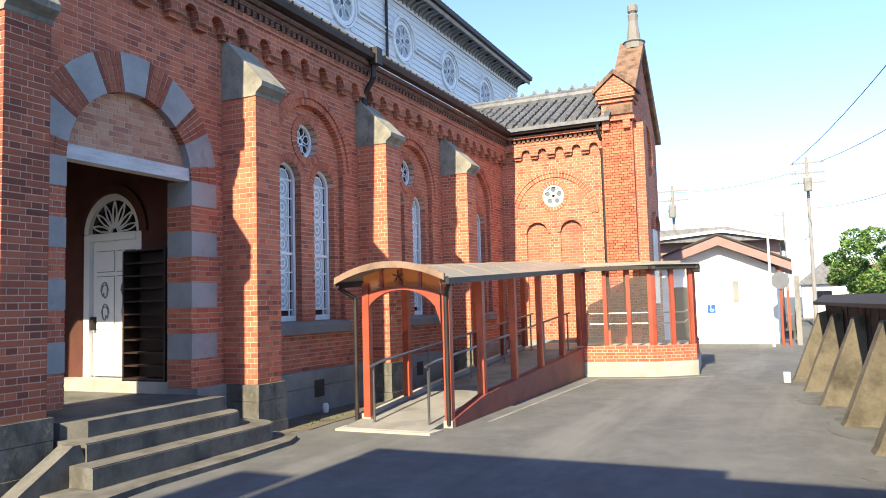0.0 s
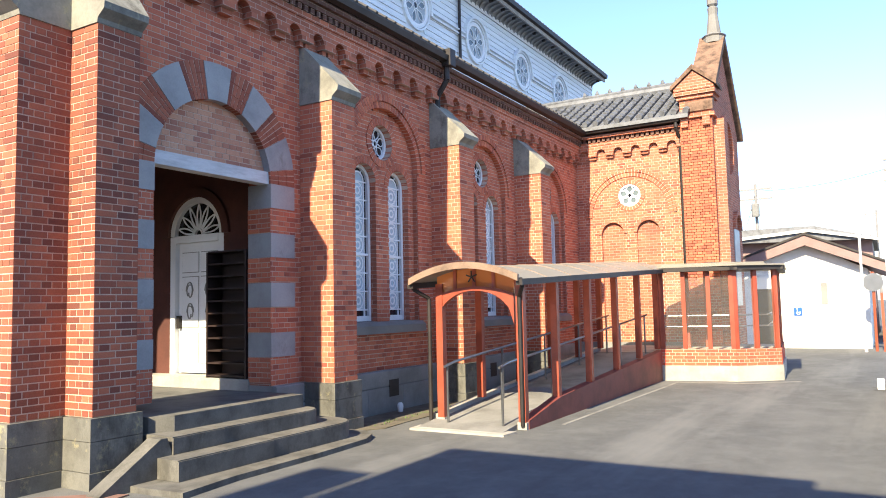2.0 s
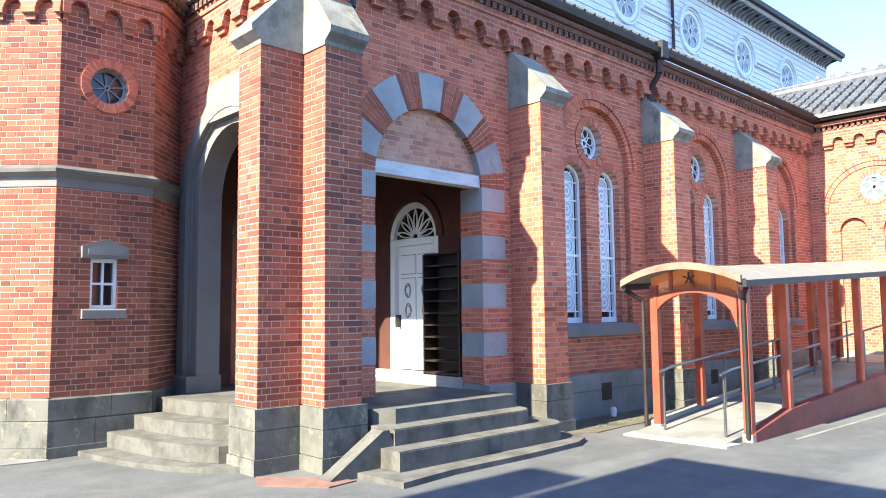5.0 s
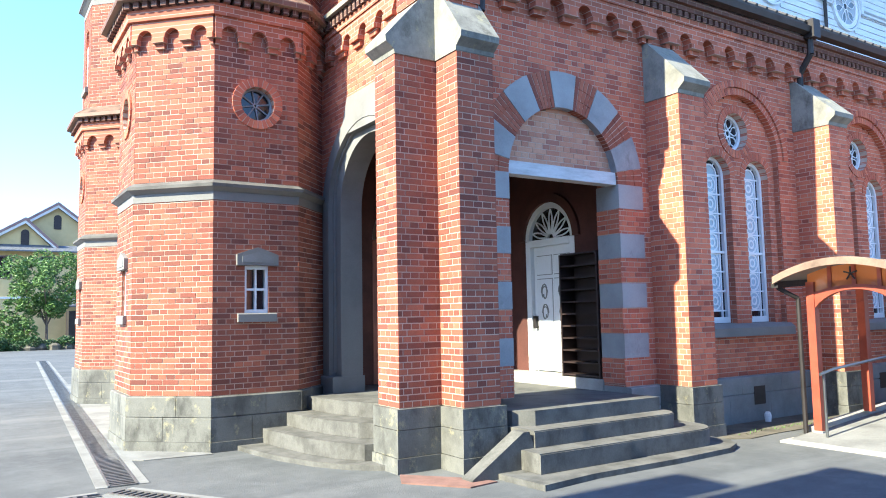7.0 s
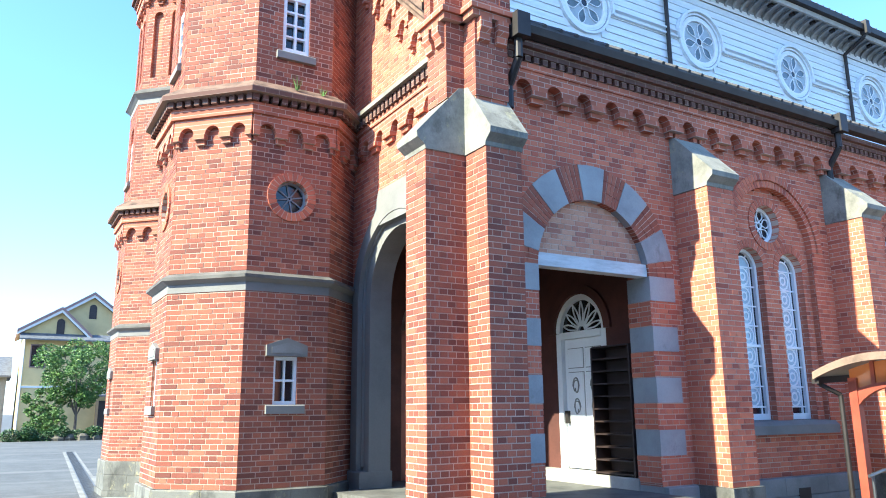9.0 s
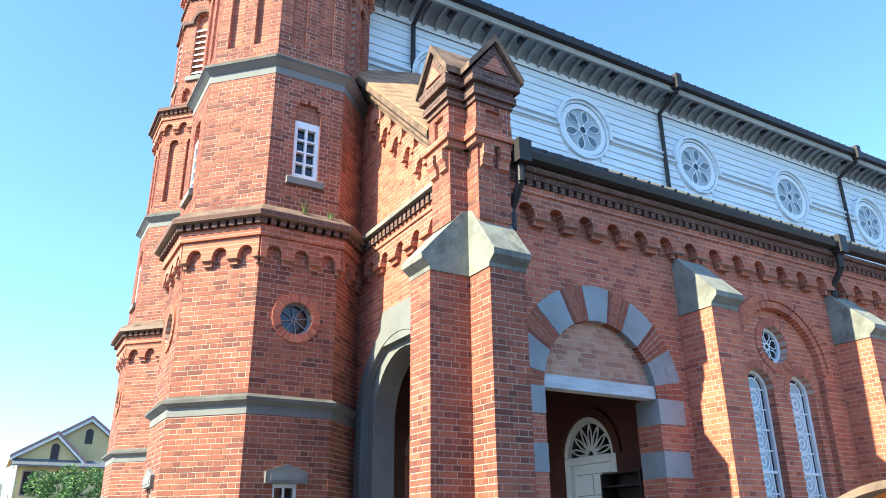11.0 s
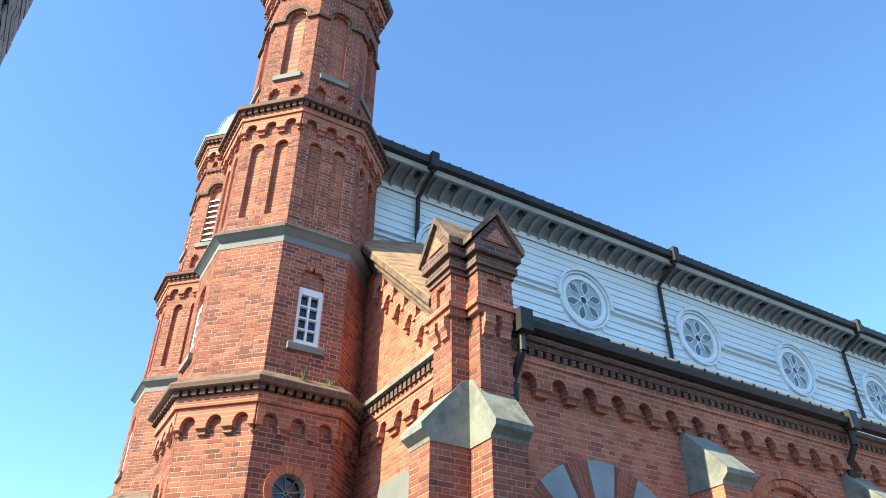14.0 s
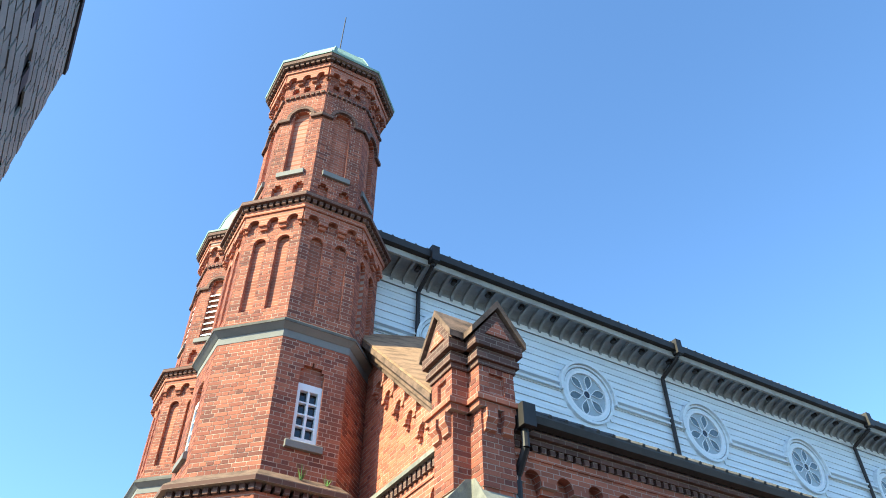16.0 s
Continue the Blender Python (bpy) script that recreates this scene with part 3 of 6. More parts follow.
# window bays
for n, c in enumerate(BAYS):
    gaps = [arch_gap(c - 0.50, 0.31, 1.50, 3.86), arch_gap(c + 0.50, 0.31, 1.50, 3.86), round_gap(c, 4.60, 0.31)]
    panel = brick_wall("window_bay", church, Frame(0, 0.10, 1, 0, 0, -1), c - 0.98, c + 0.98, 1.50, 5.19, gaps, 0.30,
                       top=lambda z, c=c: (c - 0.98, c + 0.98) if z < 4.2 else (c - math.sqrt(max(0, 0.9604 - (z - 4.2) ** 2)), c + math.sqrt(max(0, 0.9604 - (z - 4.2) ** 2))), label="recessed brick panel with paired windows")
    B = Frame(0, 0.10, 1, 0, 0, -1)
    for e in (-0.5, 0.5):
        lancet(panel, B, c + e, 1.52, 3.86, 0.31, -0.16)
        ring_bricks(panel, B, c + e, 3.86, 0.31, 0.43, 0, 180, 16, -0.2, 0.013)
    rose_window(panel, B, c, 4.60, 0.30, -0.14, 6, "small white-traceried round window")
    ring_bricks(panel, B, c, 4.60, 0.31, 0.44, 0, 360, 30, -0.2, 0.02)
    ring_bricks(nave, NAVE, c, 4.2, 0.98, 1.09, 0, 180, 44, -0.1, 0.018)
    ring_bricks(nave, NAVE, c, 4.2, 1.10, 1.21, 0, 180, 46, 0.0, 0.045)
    sill = Shape()
    sill.prism_side(NAVE, [(-0.25, 1.31), (0.09, 1.31), (0.09, 1.44), (0.02, 1.50), (-0.25, 1.52)], c - 1.06, c + 1.06)
    part("window_sill", sill, STONE_SMOOTH, nave, "long grey stone sill")
    part("wall_vent", Shape().box(NAVE, c - 0.15, c + 0.13, -0.02, 0.105, 0.26, 0.54), LEAD, nave, "dark iron vent opening")

# plinth of the long wall
plinth = part("wall_plinth", Shape().box(NAVE, 2.97, 15.1, -0.4, 0.03, -0.02, PLINTH), FOUNDATION, church, "grey rendered foundation")
for a, b in ((2.98, 3.55), (4.17, 7.2), (7.85, 10.93), (11.6, 15.0)):
    stones(plinth, NAVE, a, b, [0.0, 0.44, 0.70], 0.10, FOUNDATION, 1.1, back=0.031)


def stone_cap(parent, fr, u0, u1, out, z):
    """The sloping stone head of a buttress with its undercut lip."""
    s = Shape()
    s.prism_side(fr, [(0, z), (out + 0.01, z), (out + 0.02, z + 0.05), (out + 0.12, z + 0.13), (out + 0.13, z + 0.20), (0.10, z + 0.86), (0, z + 0.88)], u0 - 0.02, u1 + 0.02)
    return part("buttress_cap", s, CAP_STONE, parent, "sloping lichened stone cap")


def buttress(fr, u0, u1, out, z, singles=0.0, mat=None):
    s = Shape().box(fr, u0 + 0.01, u1 - 0.01, 0, out - 0.02, PLINTH, z)
    b = part("buttress", s, MORTAR, church, "red brick buttress, sunlit on one flank")
    u, n, p = fr.u, fr.n, fr.p
    brick_wall("buttress_front", church, Frame(*fr(0, out, 0)[:2], *u, *n), u0, u1, PLINTH, z, (), 0.05, singles=singles, mat=mat)
    brick_wall("buttress_flank", church, Frame(*fr(u0, 0, 0)[:2], *n, -u[0], -u[1]), 0, out, PLINTH, z, (), 0.05, singles=singles, bond=1, mat=mat)
    brick_wall("buttress_flank", church, Frame(*fr(u1, 0, 0)[:2], *n, *u), 0, out, PLINTH, z, (), 0.05, bond=1, mat=mat)
    stone_cap(b, fr, u0, u1, out, z)
    for za, zb in ((0.0, 0.17), (0.17, 0.47), (0.47, 0.70)):
        e = 0.05 if za > 0.1 else 0.065
        t = Shape()
        t.slab([fr(u0 - e, -0.05, 0)[:2], fr(u1 + e, -0.05, 0)[:2], fr(u1 + e, out + e, 0)[:2], fr(u0 - e, out + e, 0)[:2]], za + (0.003 if za else -0.02), zb - 0.003)
        part("plinth_stone", t, STONE, b, "rough grey plinth block")
    return b


for u, out in zip(BUTTRESS, (0.60, 0.63, 0.66)):
    buttress(NAVE, u, u + 0.52, out, 4.74)
buttress(NAVE, 0.0, 0.50, 0.45, 4.74, singles=2.05, mat=WORN_BRICK)
buttress(Frame(0, 0, 0, 1, -1, 0), 0.0, 0.48, 0.56, 4.74, singles=1.75, mat=WORN_BRICK)
part("corner_core", Shape().box(XYZ, 0.012, 0.42, 0.012, 0.42, 0, 7.4), MORTAR, church)


def pinnacle(fr, u0, u1, out):
    """The narrower brick shaft above a corner buttress, with corbelled band and gablet."""
    b = part("pinnacle", Shape().box(fr, u0 + 0.01, u1 - 0.01, 0, out - 0.02, 5.4, 7.4), BRICK_FLAT, church, "brick pinnacle with gablet and corbelled band")
    u, n = fr.u, fr.n
    for za, zb, e in ((5.45, 6.48, 0.0), (6.64, 7.10, 0.03)):
        gaps = [box_gap(u0 + 0.12, u1 - 0.12, 6.78, 7.0)] if za > 6 else []
        brick_wall("pinnacle_face", church, Frame(*fr(0, out + e, 0)[:2], *u, *n), u0 - e, u1 + e, za, zb, gaps, 0.06, mat=WORN_BRICK)
        brick_wall("pinnacle_face", church, Frame(*fr(u0 - e, 0, 0)[:2], *n, -u[0], -u[1]), 0, out + e, za, zb, (), 0.05, mat=WORN_BRICK)
        brick_wall("pinnacle_face", church, Frame(*fr(u1 + e, 0, 0)[:2], *n, *u), 0, out + e, za, zb, (), 0.05, mat=WORN_BRICK)
    for k, (za, zb, e) in enumerate(((6.48, 6.56, 0.07), (6.56, 6.64, 0.11), (7.10, 7.18, 0.06), (7.18, 7.28, 0.10), (7.28, 7.36, 0.07), (7.36, 7.52, 0.14))):
        part("brick_band", Shape().box(fr, u0 - e, u1 + e, 0, out + e, za, zb - 0.004), BRICK_DARK if k > 1 else BRICK_FLAT, b, "weathered moulded brick band")
    for c in (u0 + 0.11, u1 - 0.11):
        part("bracket", Shape().prism_side(fr, [(out - 0.02, 6.14), (out + 0.05, 6.18), (out + 0.06, 6.26), (out + 0.10, 6.32), (out + 0.10, 6.47), (out - 0.02, 6.47)], c - 0.08, c + 0.08), BRICK_FLAT, b)
    m = (u0 + u1) / 2
    w = (u1 - u0) / 2 + 0.20
    part("gablet", Shape().prism(fr, [(m - w + 0.06, 7.52), (m + w - 0.06, 7.52), (m, 8.02)], -0.2, out + 0.10), BRICK_DARK, b, "dark brick gablet")
    c = Shape()
    for sgn in (-1, 1):
        c.prism(fr, [(m + sgn * w, 7.50), (m + sgn * w, 7.60), (m, 8.18), (m, 8.06)], -0.24, out + 0.16)
    part("coping", c, COPING, b)
    part("gablet_panel", Shape().prism(fr, [(m - w * 0.45, 7.58), (m + w * 0.45, 7.58), (m, 7.84)], out + 0.101, out + 0.125), BRICK_FLAT, b)


pinnacle(NAVE, 0.0, 0.48, 0.26)
pinnacle(Frame(0, 0, 0, 1, -1, 0), 0.0, 0.46, 0.26)

# eaves of the long wall
eaves = part("eaves_course", Shape().box(NAVE, 0.5, 15.1, 0, 0.17, 6.02, 6.12), BRICK_FLAT, church, "corbelled brick eaves")
edges = [0.56] + [x for b in BUTTRESS for x in (b, b + 0.52)] + [15.0]
for a, b in zip(edges, edges[1:]):
    n = max(1, round((b - a) / 0.515))
    corbel_table(eaves, NAVE, a, b, 5.76, 6.02, n, 0.125, 0.15)
part("eaves_band", Shape().box(NAVE, 0.5, 15.1, 0, 0.23, 6.20, 6.28), BRICK_DARK, eaves)
part("eaves_band", Shape().box(NAVE, 0.5, 15.1, 0, 0.29, 6.28, 6.36), BRICK_DARK, eaves)
dentils(eaves, NAVE, 0.5, 15.1, 6.12, 6.20, 0.21, 0.14, BRICK_DARK)
gut = Shape().prism_side(NAVE, [(0.30, 6.37), (0.42, 6.39), (0.45, 6.48), (0.43, 6.49), (0.39, 6.43), (0.30, 6.42)], 0.53, 14.85)
part("gutter", gut, LEAD, church, "dark metal eaves gutter")
for x in (7.38, 0.60):
    p = Shape().tube([NAVE(x, 0.34, 6.45), NAVE(x, 0.34, 6.05), NAVE(x, 0.12, 5.75), NAVE(x, 0.12, 5.45)], 0.055)
    p.box(NAVE, x - 0.10, x + 0.10, 0.24, 0.48, 6.30, 6.62)
    part("rainwater_head", p, LEAD, church, "black rainwater head and pipe")

# lean-to roof of the aisle
s = Shape().prism_side(NAVE, [(0.36, 6.50), (0.36, 6.58), (-4.0, 9.50), (-4.0, 9.38)], 0.5, 15.1)
aisle = part("aisle_roof", s, DARK_TILE, church, "grey tiled lean-to roof")
t = Shape()
for i in range(54):
    t.tube([NAVE(0.75 + i * 0.27, 0.37, 6.575), NAVE(0.75 + i * 0.27, -0.6, 7.22)], 0.035, 6)
part("roof_tiles", t, DARK_TILE, aisle, kind="stuff")

# white clerestory
CL = Frame(0, 4.0, 1, 0, 0, -1)
cl = part("clerestory_wall", Shape().box(CL, -0.4, 28.4, -0.3, 0, 9.2, 12.4), BOARD, church, "white weatherboarded clerestory")
roses = [2.02 + 3.69 * i for i in range(7)]
for k in range(13):
    za = 9.42 + k * 0.19
    for j, (a, b) in enumerate(spans(-0.4, 28.4, [c for x in roses for c in round_gap(x, 10.5, 0.70)(za, za + 0.19)])):
        part("weatherboard", Shape().prism_side(CL, [(0, za), (0.034, za), (0.008, za + 0.188), (0, za + 0.188)], a, b), BOARD, cl)
for a, b in spans(-0.4, 28.4, [(x - 0.82, x + 0.82) for x in roses]):
    part("moulding", Shape().prism_side(CL, [(0, 10.40), (0.10, 10.40), (0.10, 10.44), (0.035, 10.45), (0.035, 10.52), (0.12, 10.53), (0.12, 10.57), (0, 10.59)], a, b), BOARD, cl)
for x in roses:
    rose_window(cl, CL, x, 10.5, 0.60, 0.03, 6, "large round window with petal tracery", FROST_DARK, 0.06)
    part("window_surround", Shape().arc(CL, x, 10.5, 0.60, 0.66, 0, 360, 32, 0.0, 0.06), BOARD, cl)
    # Groove ring coloured grey to draw the surround's shadow line
    part("surround_shadow_gap", Shape().arc(CL, x, 10.5, 0.66, 0.685, 0, 360, 32, 0.0, 0.04), SOFFIT, cl)
    part("hood_mould", Shape().arc(CL, x, 10.5, 0.685, 0.74, 0, 360, 32, 0.0, 0.09), BOARD, cl)
    part("hood_mould", Shape().arc(CL, x, 10.5, 0.75, 0.81, -8, 188, 22, 0.0, 0.15), BOARD, cl)
part("frieze", Shape().box(CL, -0.4, 28.4, 0, 0.05, 11.70, 11.84), WHITE, cl)
# Cove, ribs and fascia are greyer than the white wall boards
cove = [(0, 11.84)] + [(0.60 - 0.56 * math.cos(radians(a)), 11.84 + 0.26 * math.sin(radians(a))) for a in range(0, 91, 15)] + [(0.62, 12.14), (0, 12.14)]
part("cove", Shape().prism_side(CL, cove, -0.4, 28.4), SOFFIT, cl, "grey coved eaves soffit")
for i in range(96):
    x = -0.3 + i * 0.30
    rib = [(0.60 - 0.56 * math.cos(radians(a)), 11.83 + 0.26 * math.sin(radians(a))) for a in range(0, 91, 15)]
    pts = rib + [(o + 0.03, z - 0.065) for o, z in reversed(rib)]
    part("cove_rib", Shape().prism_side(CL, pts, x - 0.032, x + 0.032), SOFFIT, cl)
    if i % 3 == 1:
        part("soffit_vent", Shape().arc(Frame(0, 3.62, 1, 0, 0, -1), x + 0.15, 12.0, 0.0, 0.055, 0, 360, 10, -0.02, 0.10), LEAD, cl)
part("fascia", Shape().box(CL, -0.4, 28.4, 0.60, 0.66, 11.98, 12.16), CONCRETE, cl, "grey fascia board")
part("high_gutter", Shape().prism_side(CL, [(0.661, 12.12), (0.78, 12.14), (0.80, 12.30), (0.661, 12.32)], -0.4, 28.4), LEAD, church, "dark metal gutter of the main roof")
for x in (1.25, 8.25, 15.6):
    p = Shape().tube([CL(x, 0.72, 12.2), CL(x, 0.70, 11.95), CL(x, 0.10, 11.68), CL(x, 0.10, 9.4)], 0.05)
    p.box(CL, x - 0.09, x + 0.09, 0.66, 0.86, 12.02, 12.42)
    part("downpipe", p, LEAD, church, "dark metal downpipe")
roof = part("main_roof", Shape().prism_side(CL, [(0.74, 12.24), (0.74, 12.36), (-3.5, 15.0), (-7.74, 12.36), (-7.74, 12.24), (-3.5, 14.85)], -0.4, 28.4), TILE, church, "grey tiled main roof")
t = Shape()
for i in range(103):
    t.tube([CL(-0.3 + i * 0.28, 0.74, 12.345), CL(-0.3 + i * 0.28, -0.4, 13.06)], 0.035, 6)
part("roof_tiles", t, TILE, roof, kind="stuff")
part("nave_core", Shape().box(CL, 0.3, 28.3, -7, -0.3, 0, 12.3), MORTAR, church)


# ---- towers ----
def tower(cx, cy, detail):
    tw = part("tower", Shape().lathe(cx, cy, [(1.30 / math.cos(math.pi / 8), 0), (1.30 / math.cos(math.pi / 8), 11.9), (1.1 / math.cos(math.pi / 8), 12.0), (1.1 / math.cos(math.pi / 8), 16.0)], 8, math.pi / 8), BRICK_FLAT, church, "octagonal red brick tower with copper cap")

    def ring(name, ap0, ap1, z0, z1, mat, label=""):
        c = math.cos(math.pi / 8)
        return part(name, Shape().lathe(cx, cy, [(ap0 / c, z0), (ap1 / c, z1)], 8, math.pi / 8), mat, tw, label)

    def faces(ap):
        half = ap * math.tan(math.pi / 8)
        for k in (4, 5, 6, 7, 3):
            a = k * math.pi / 4
            nx, ny = math.cos(a), math.sin(a)
            yield k, Frame(cx + nx * ap, cy + ny * ap, -ny, nx, nx, ny), half

    ring("tower_plinth", 1.53, 1.53, -0.02, 0.13, STONE, "grey stone base course")
    for k, fr, half in faces(1.45):
        stones(tw, fr, -half - 0.03, half + 0.03, [0.13, 0.45, 0.72], 0.06, STONE, 0.7, "plinth_stone", -0.1)
        gaps = []
        if k in (4, 6):
            gaps = [round_gap(0, 4.72, 0.24), box_gap(-0.17, 0.17, 1.80, 2.45)]
        brick_wall("tower_wall", church, fr, -half, half, 0.72, 5.62, gaps, 0.16, laid=k != 3, mat=WORN_BRICK)
        if k in (4, 6):
            wheel_window(tw, fr, 0, 4.72, 0.24, -0.10, "round wheel window with grey spokes")
            ring_bricks(tw, fr, 0, 4.72, 0.24, 0.36, 0, 360, 28, -0.08, 0.03)
            w = part("small_window", Shape().box(fr, -0.17, 0.17, -0.12, -0.10, 1.80, 2.45), DARK_GLASS, tw, "small four-pane window with stone pediment")
            f = Shape().box(fr, -0.17, -0.13, -0.10, -0.04, 1.80, 2.45).box(fr, 0.13, 0.17, -0.10, -0.04, 1.80, 2.45)
            f.box(fr, -0.13, 0.13, -0.10, -0.04, 1.80, 1.85).box(fr, -0.13, 0.13, -0.10, -0.04, 2.40, 2.45)
            f.box(fr, -0.014, 0.014, -0.099, -0.05, 1.85, 2.40).box(fr, -0.13, 0.13, -0.098, -0.052, 2.11, 2.14)
            part("window_frame", f, WHITE, w)
            part("window_sill", Shape().soft_box(fr, -0.27, 0.27, -0.05, 0.06, 1.68, 1.80), STONE_SMOOTH, w)
            part("pediment", Shape().prism(fr, [(-0.29, 2.45), (0.29, 2.45), (0.29, 2.60), (0, 2.70), (-0.29, 2.60)], -0.05, 0.06), STONE_SMOOTH, w)
            part("pediment_panel", Shape().prism(fr, [(-0.22, 2.49), (0.22, 2.49), (0.22, 2.57), (0, 2.635), (-0.22, 2.57)], 0.058, 0.066), FOUNDATION, w)
        corbel_table(tw, fr, -half - 0.02, half + 0.02, 5.62, 5.86, 3, 0.115, 0.09)
        dentils(tw, fr, -half - 0.1, half + 0.1, 6.02, 6.12, 0.20, 0.13, BRICK_DARK)
    ring("tower_wall_head", 1.44, 1.44, 5.62, 6.1, BRICK_FLAT)
    ring("string_course", 1.462, 1.462, 3.33, 3.45, STONE_SMOOTH, "flush grey stone string course")
    ring("string_moulding", 1.47, 1.545, 3.45, 3.50, STONE_SMOOTH)
    ring("string_moulding", 1.55, 1.55, 3.50, 3.545, SOOTY_STONE, "sooty projecting stone moulding")
    ring("string_weathering", 1.55, 1.46, 3.545, 3.60, SOOTY_STONE)
    ring("cornice_band", 1.58, 1.58, 5.86, 6.02, BRICK_FLAT)
    ring("cornice_shelf", 1.73, 1.73, 6.12, 6.20, BRICK_DARK)
    ring("cornice_slope", 1.73, 1.50, 6.20, 6.38, COPING, "weathered sloping brick shelf")
    for k, fr, half in faces(1.42):
        gaps = [arch_gap(0, 0.21, 6.95, 8.10)] if k in (4, 6) else []
        brick_wall("tower_wall", church, fr, -half, half, 6.34, 8.82, gaps, 0.14, laid=k != 3, mat=WORN_BRICK)
        if k in (4, 6):
            part("arch_infill", Shape().box(fr, -0.2, 0.2, -0.16, -0.07, 7.95, 8.32), BRICK_FLAT, tw)
            w = part("tower_window", Shape().box(fr, -0.21, 0.21, -0.14, -0.11, 6.95, 7.95), DARK_GLASS, tw, "white eight-pane tower window")
            f = Shape().box(fr, -0.21, -0.15, -0.11, -0.03, 6.95, 7.98).box(fr, 0.15, 0.21, -0.11, -0.03, 6.95, 7.98)
            f.box(fr, -0.15, 0.15, -0.11, -0.03, 6.95, 7.05).box(fr, -0.15, 0.15, -0.11, -0.03, 7.86, 7.98).box(fr, -0.018, 0.018, -0.109, -0.04, 7.05, 7.86)
            for q in (7.25, 7.45, 7.66):
                f.box(fr, -0.15, 0.15, -0.108, -0.045, q - 0.014, q + 0.014)
            part("window_frame", f, WHITE, w)
            part("window_sill", Shape().soft_box(fr, -0.30, 0.30, -0.05, 0.07, 6.83, 6.95), STONE_SMOOTH, w)
    ring("string_course", 1.432, 1.432, 8.72, 8.86, STONE_SMOOTH, "flush grey stone string course")
    ring("string_moulding", 1.44, 1.54, 8.86, 8.95, STONE_SMOOTH)
    ring("string_moulding", 1.55, 1.55, 8.95, 9.00, SOOTY_STONE, "sooty projecting stone moulding")
    ring("string_weathering", 1.55, 1.40, 9.00, 9.12, SOOTY_STONE)
    for k, fr, half in faces(1.38):
        gaps = [arch_gap(e, 0.125, 9.40, 10.95) for e in (-0.24, 0.24)]
        brick_wall("tower_wall", church, fr, -half, half, 9.10, 11.40, gaps, 0.09, laid=k != 3, mat=WORN_BRICK)
        for e in (-0.24, 0.24):
            part("niche_hood", Shape().arc(fr, e, 10.95, 0.125, 0.20, 0, 180, 10, -0.05, 0.012), BRICK_FLAT, tw)
        corbel_table(tw, fr, -half - 0.02, half + 0.02, 11.40, 11.62, 3, 0.11, 0.09)
        dentils(tw, fr, -half - 0.08, half + 0.08, 11.74, 11.83, 0.18, 0.13, BRICK_DARK)
    ring("tower_wall_head", 1.37, 1.37, 11.40, 11.9, BRICK_FLAT)
    ring("cornice_band", 1.50, 1.50, 11.62, 11.74, BRICK_FLAT)
    ring("cornice_shelf", 1.62, 1.62, 11.83, 11.92, BRICK_DARK)
    ring("cornice_slope", 1.62, 1.26, 11.92, 12.10, COPING)
    for k, fr, half in faces(1.20):
        gaps = [arch_gap(0, 0.19, 13.06, 14.79)] + [arch_gap(e, 0.115, 12.33, 12.54) for e in (-0.23, 0.23)] + [round_gap(e, 15.82, 0.085) for e in (-0.27, 0, 0.27)]
        brick_wall("tower_wall", church, fr, -half, half, 12.06, 16.16, gaps, 0.11, laid=k != 3, mat=WORN_BRICK)
        part("niche_sill", Shape().soft_box(fr, -0.30, 0.30, -0.04, 0.06, 12.91, 13.05), STONE_SMOOTH, tw)
        part("hood_mould", Shape().arc(fr, 0, 14.79, 0.25, 0.33, 0, 180, 12, 0, 0.07).box(fr, 0.25, half + 0.03, 0, 0.07, 14.70, 14.79).box(fr, -half - 0.03, -0.25, 0, 0.07, 14.70, 14.79), BRICK_DARK, tw)
        if not detail:
            for j in range(8):
                part("louvre", Shape().prism_side(fr, [(-0.10, 13.22 + j * 0.19), (-0.02, 13.14 + j * 0.19), (-0.02, 13.17 + j * 0.19), (-0.10, 13.26 + j * 0.19)], -0.19, 0.19), WHITE, tw)
        dentils(tw, fr, -half, half, 15.53, 15.60, 0.06, 0.12, BRICK_DARK)
        corbel_table(tw, fr, -half - 0.02, half + 0.02, 16.16, 16.41, 3, 0.095, 0.11)
        dentils(tw, fr, -half - 0.1, half + 0.1, 16.54, 16.63, 0.22, 0.12, BRICK_DARK)
    ring("tower_wall_head", 1.19, 1.19, 16.16, 16.70, BRICK_FLAT)
    ring("cornice_band", 1.34, 1.34, 16.41, 16.54, BRICK_FLAT)
    ring("cornice_shelf", 1.46, 1.46, 16.63, 16.74, BRICK_DARK)
    ring("copper_edge", 1.48, 1.49, 16.74, 16.80, COPPER, "pale green copper edge")
    bell = [(1.47, 16.80), (1.25, 16.94), (1.16, 17.26), (1.08, 17.70), (0.92, 18.21), (0.66, 18.69), (0.34, 19.03), (0.12, 19.14), (0.10, 19.27), (0.16, 19.34), (0.10, 19.45)]
    bell = [(r, 16.80 + (z - 16.80) * (0.74 if detail else 0.9)) for r, z in bell]
    part("copper_dome", Shape().lathe(cx, cy, [(r / math.cos(math.pi / 8), z) for r, z in bell], 8, math.pi / 8), COPPER, tw, "pale green copper dome")
    for i in range(8):
        a = math.pi / 8 + i * math.pi / 4
        part("dome_seam", Shape().tube([(cx + r * 1.085 * math.cos(a), cy + r * 1.085 * math.sin(a), z) for r, z in bell[:8]], 0.02, 5), COPPER, tw)
    if detail:
        part("lightning_rod", Shape().tube([(cx, cy, 18.71), (cx + 0.04, cy, 20.84)], 0.014, 6), LEAD, tw)


tower(-1.27, 4.13, True)
tower(-1.03, 10.88, False)
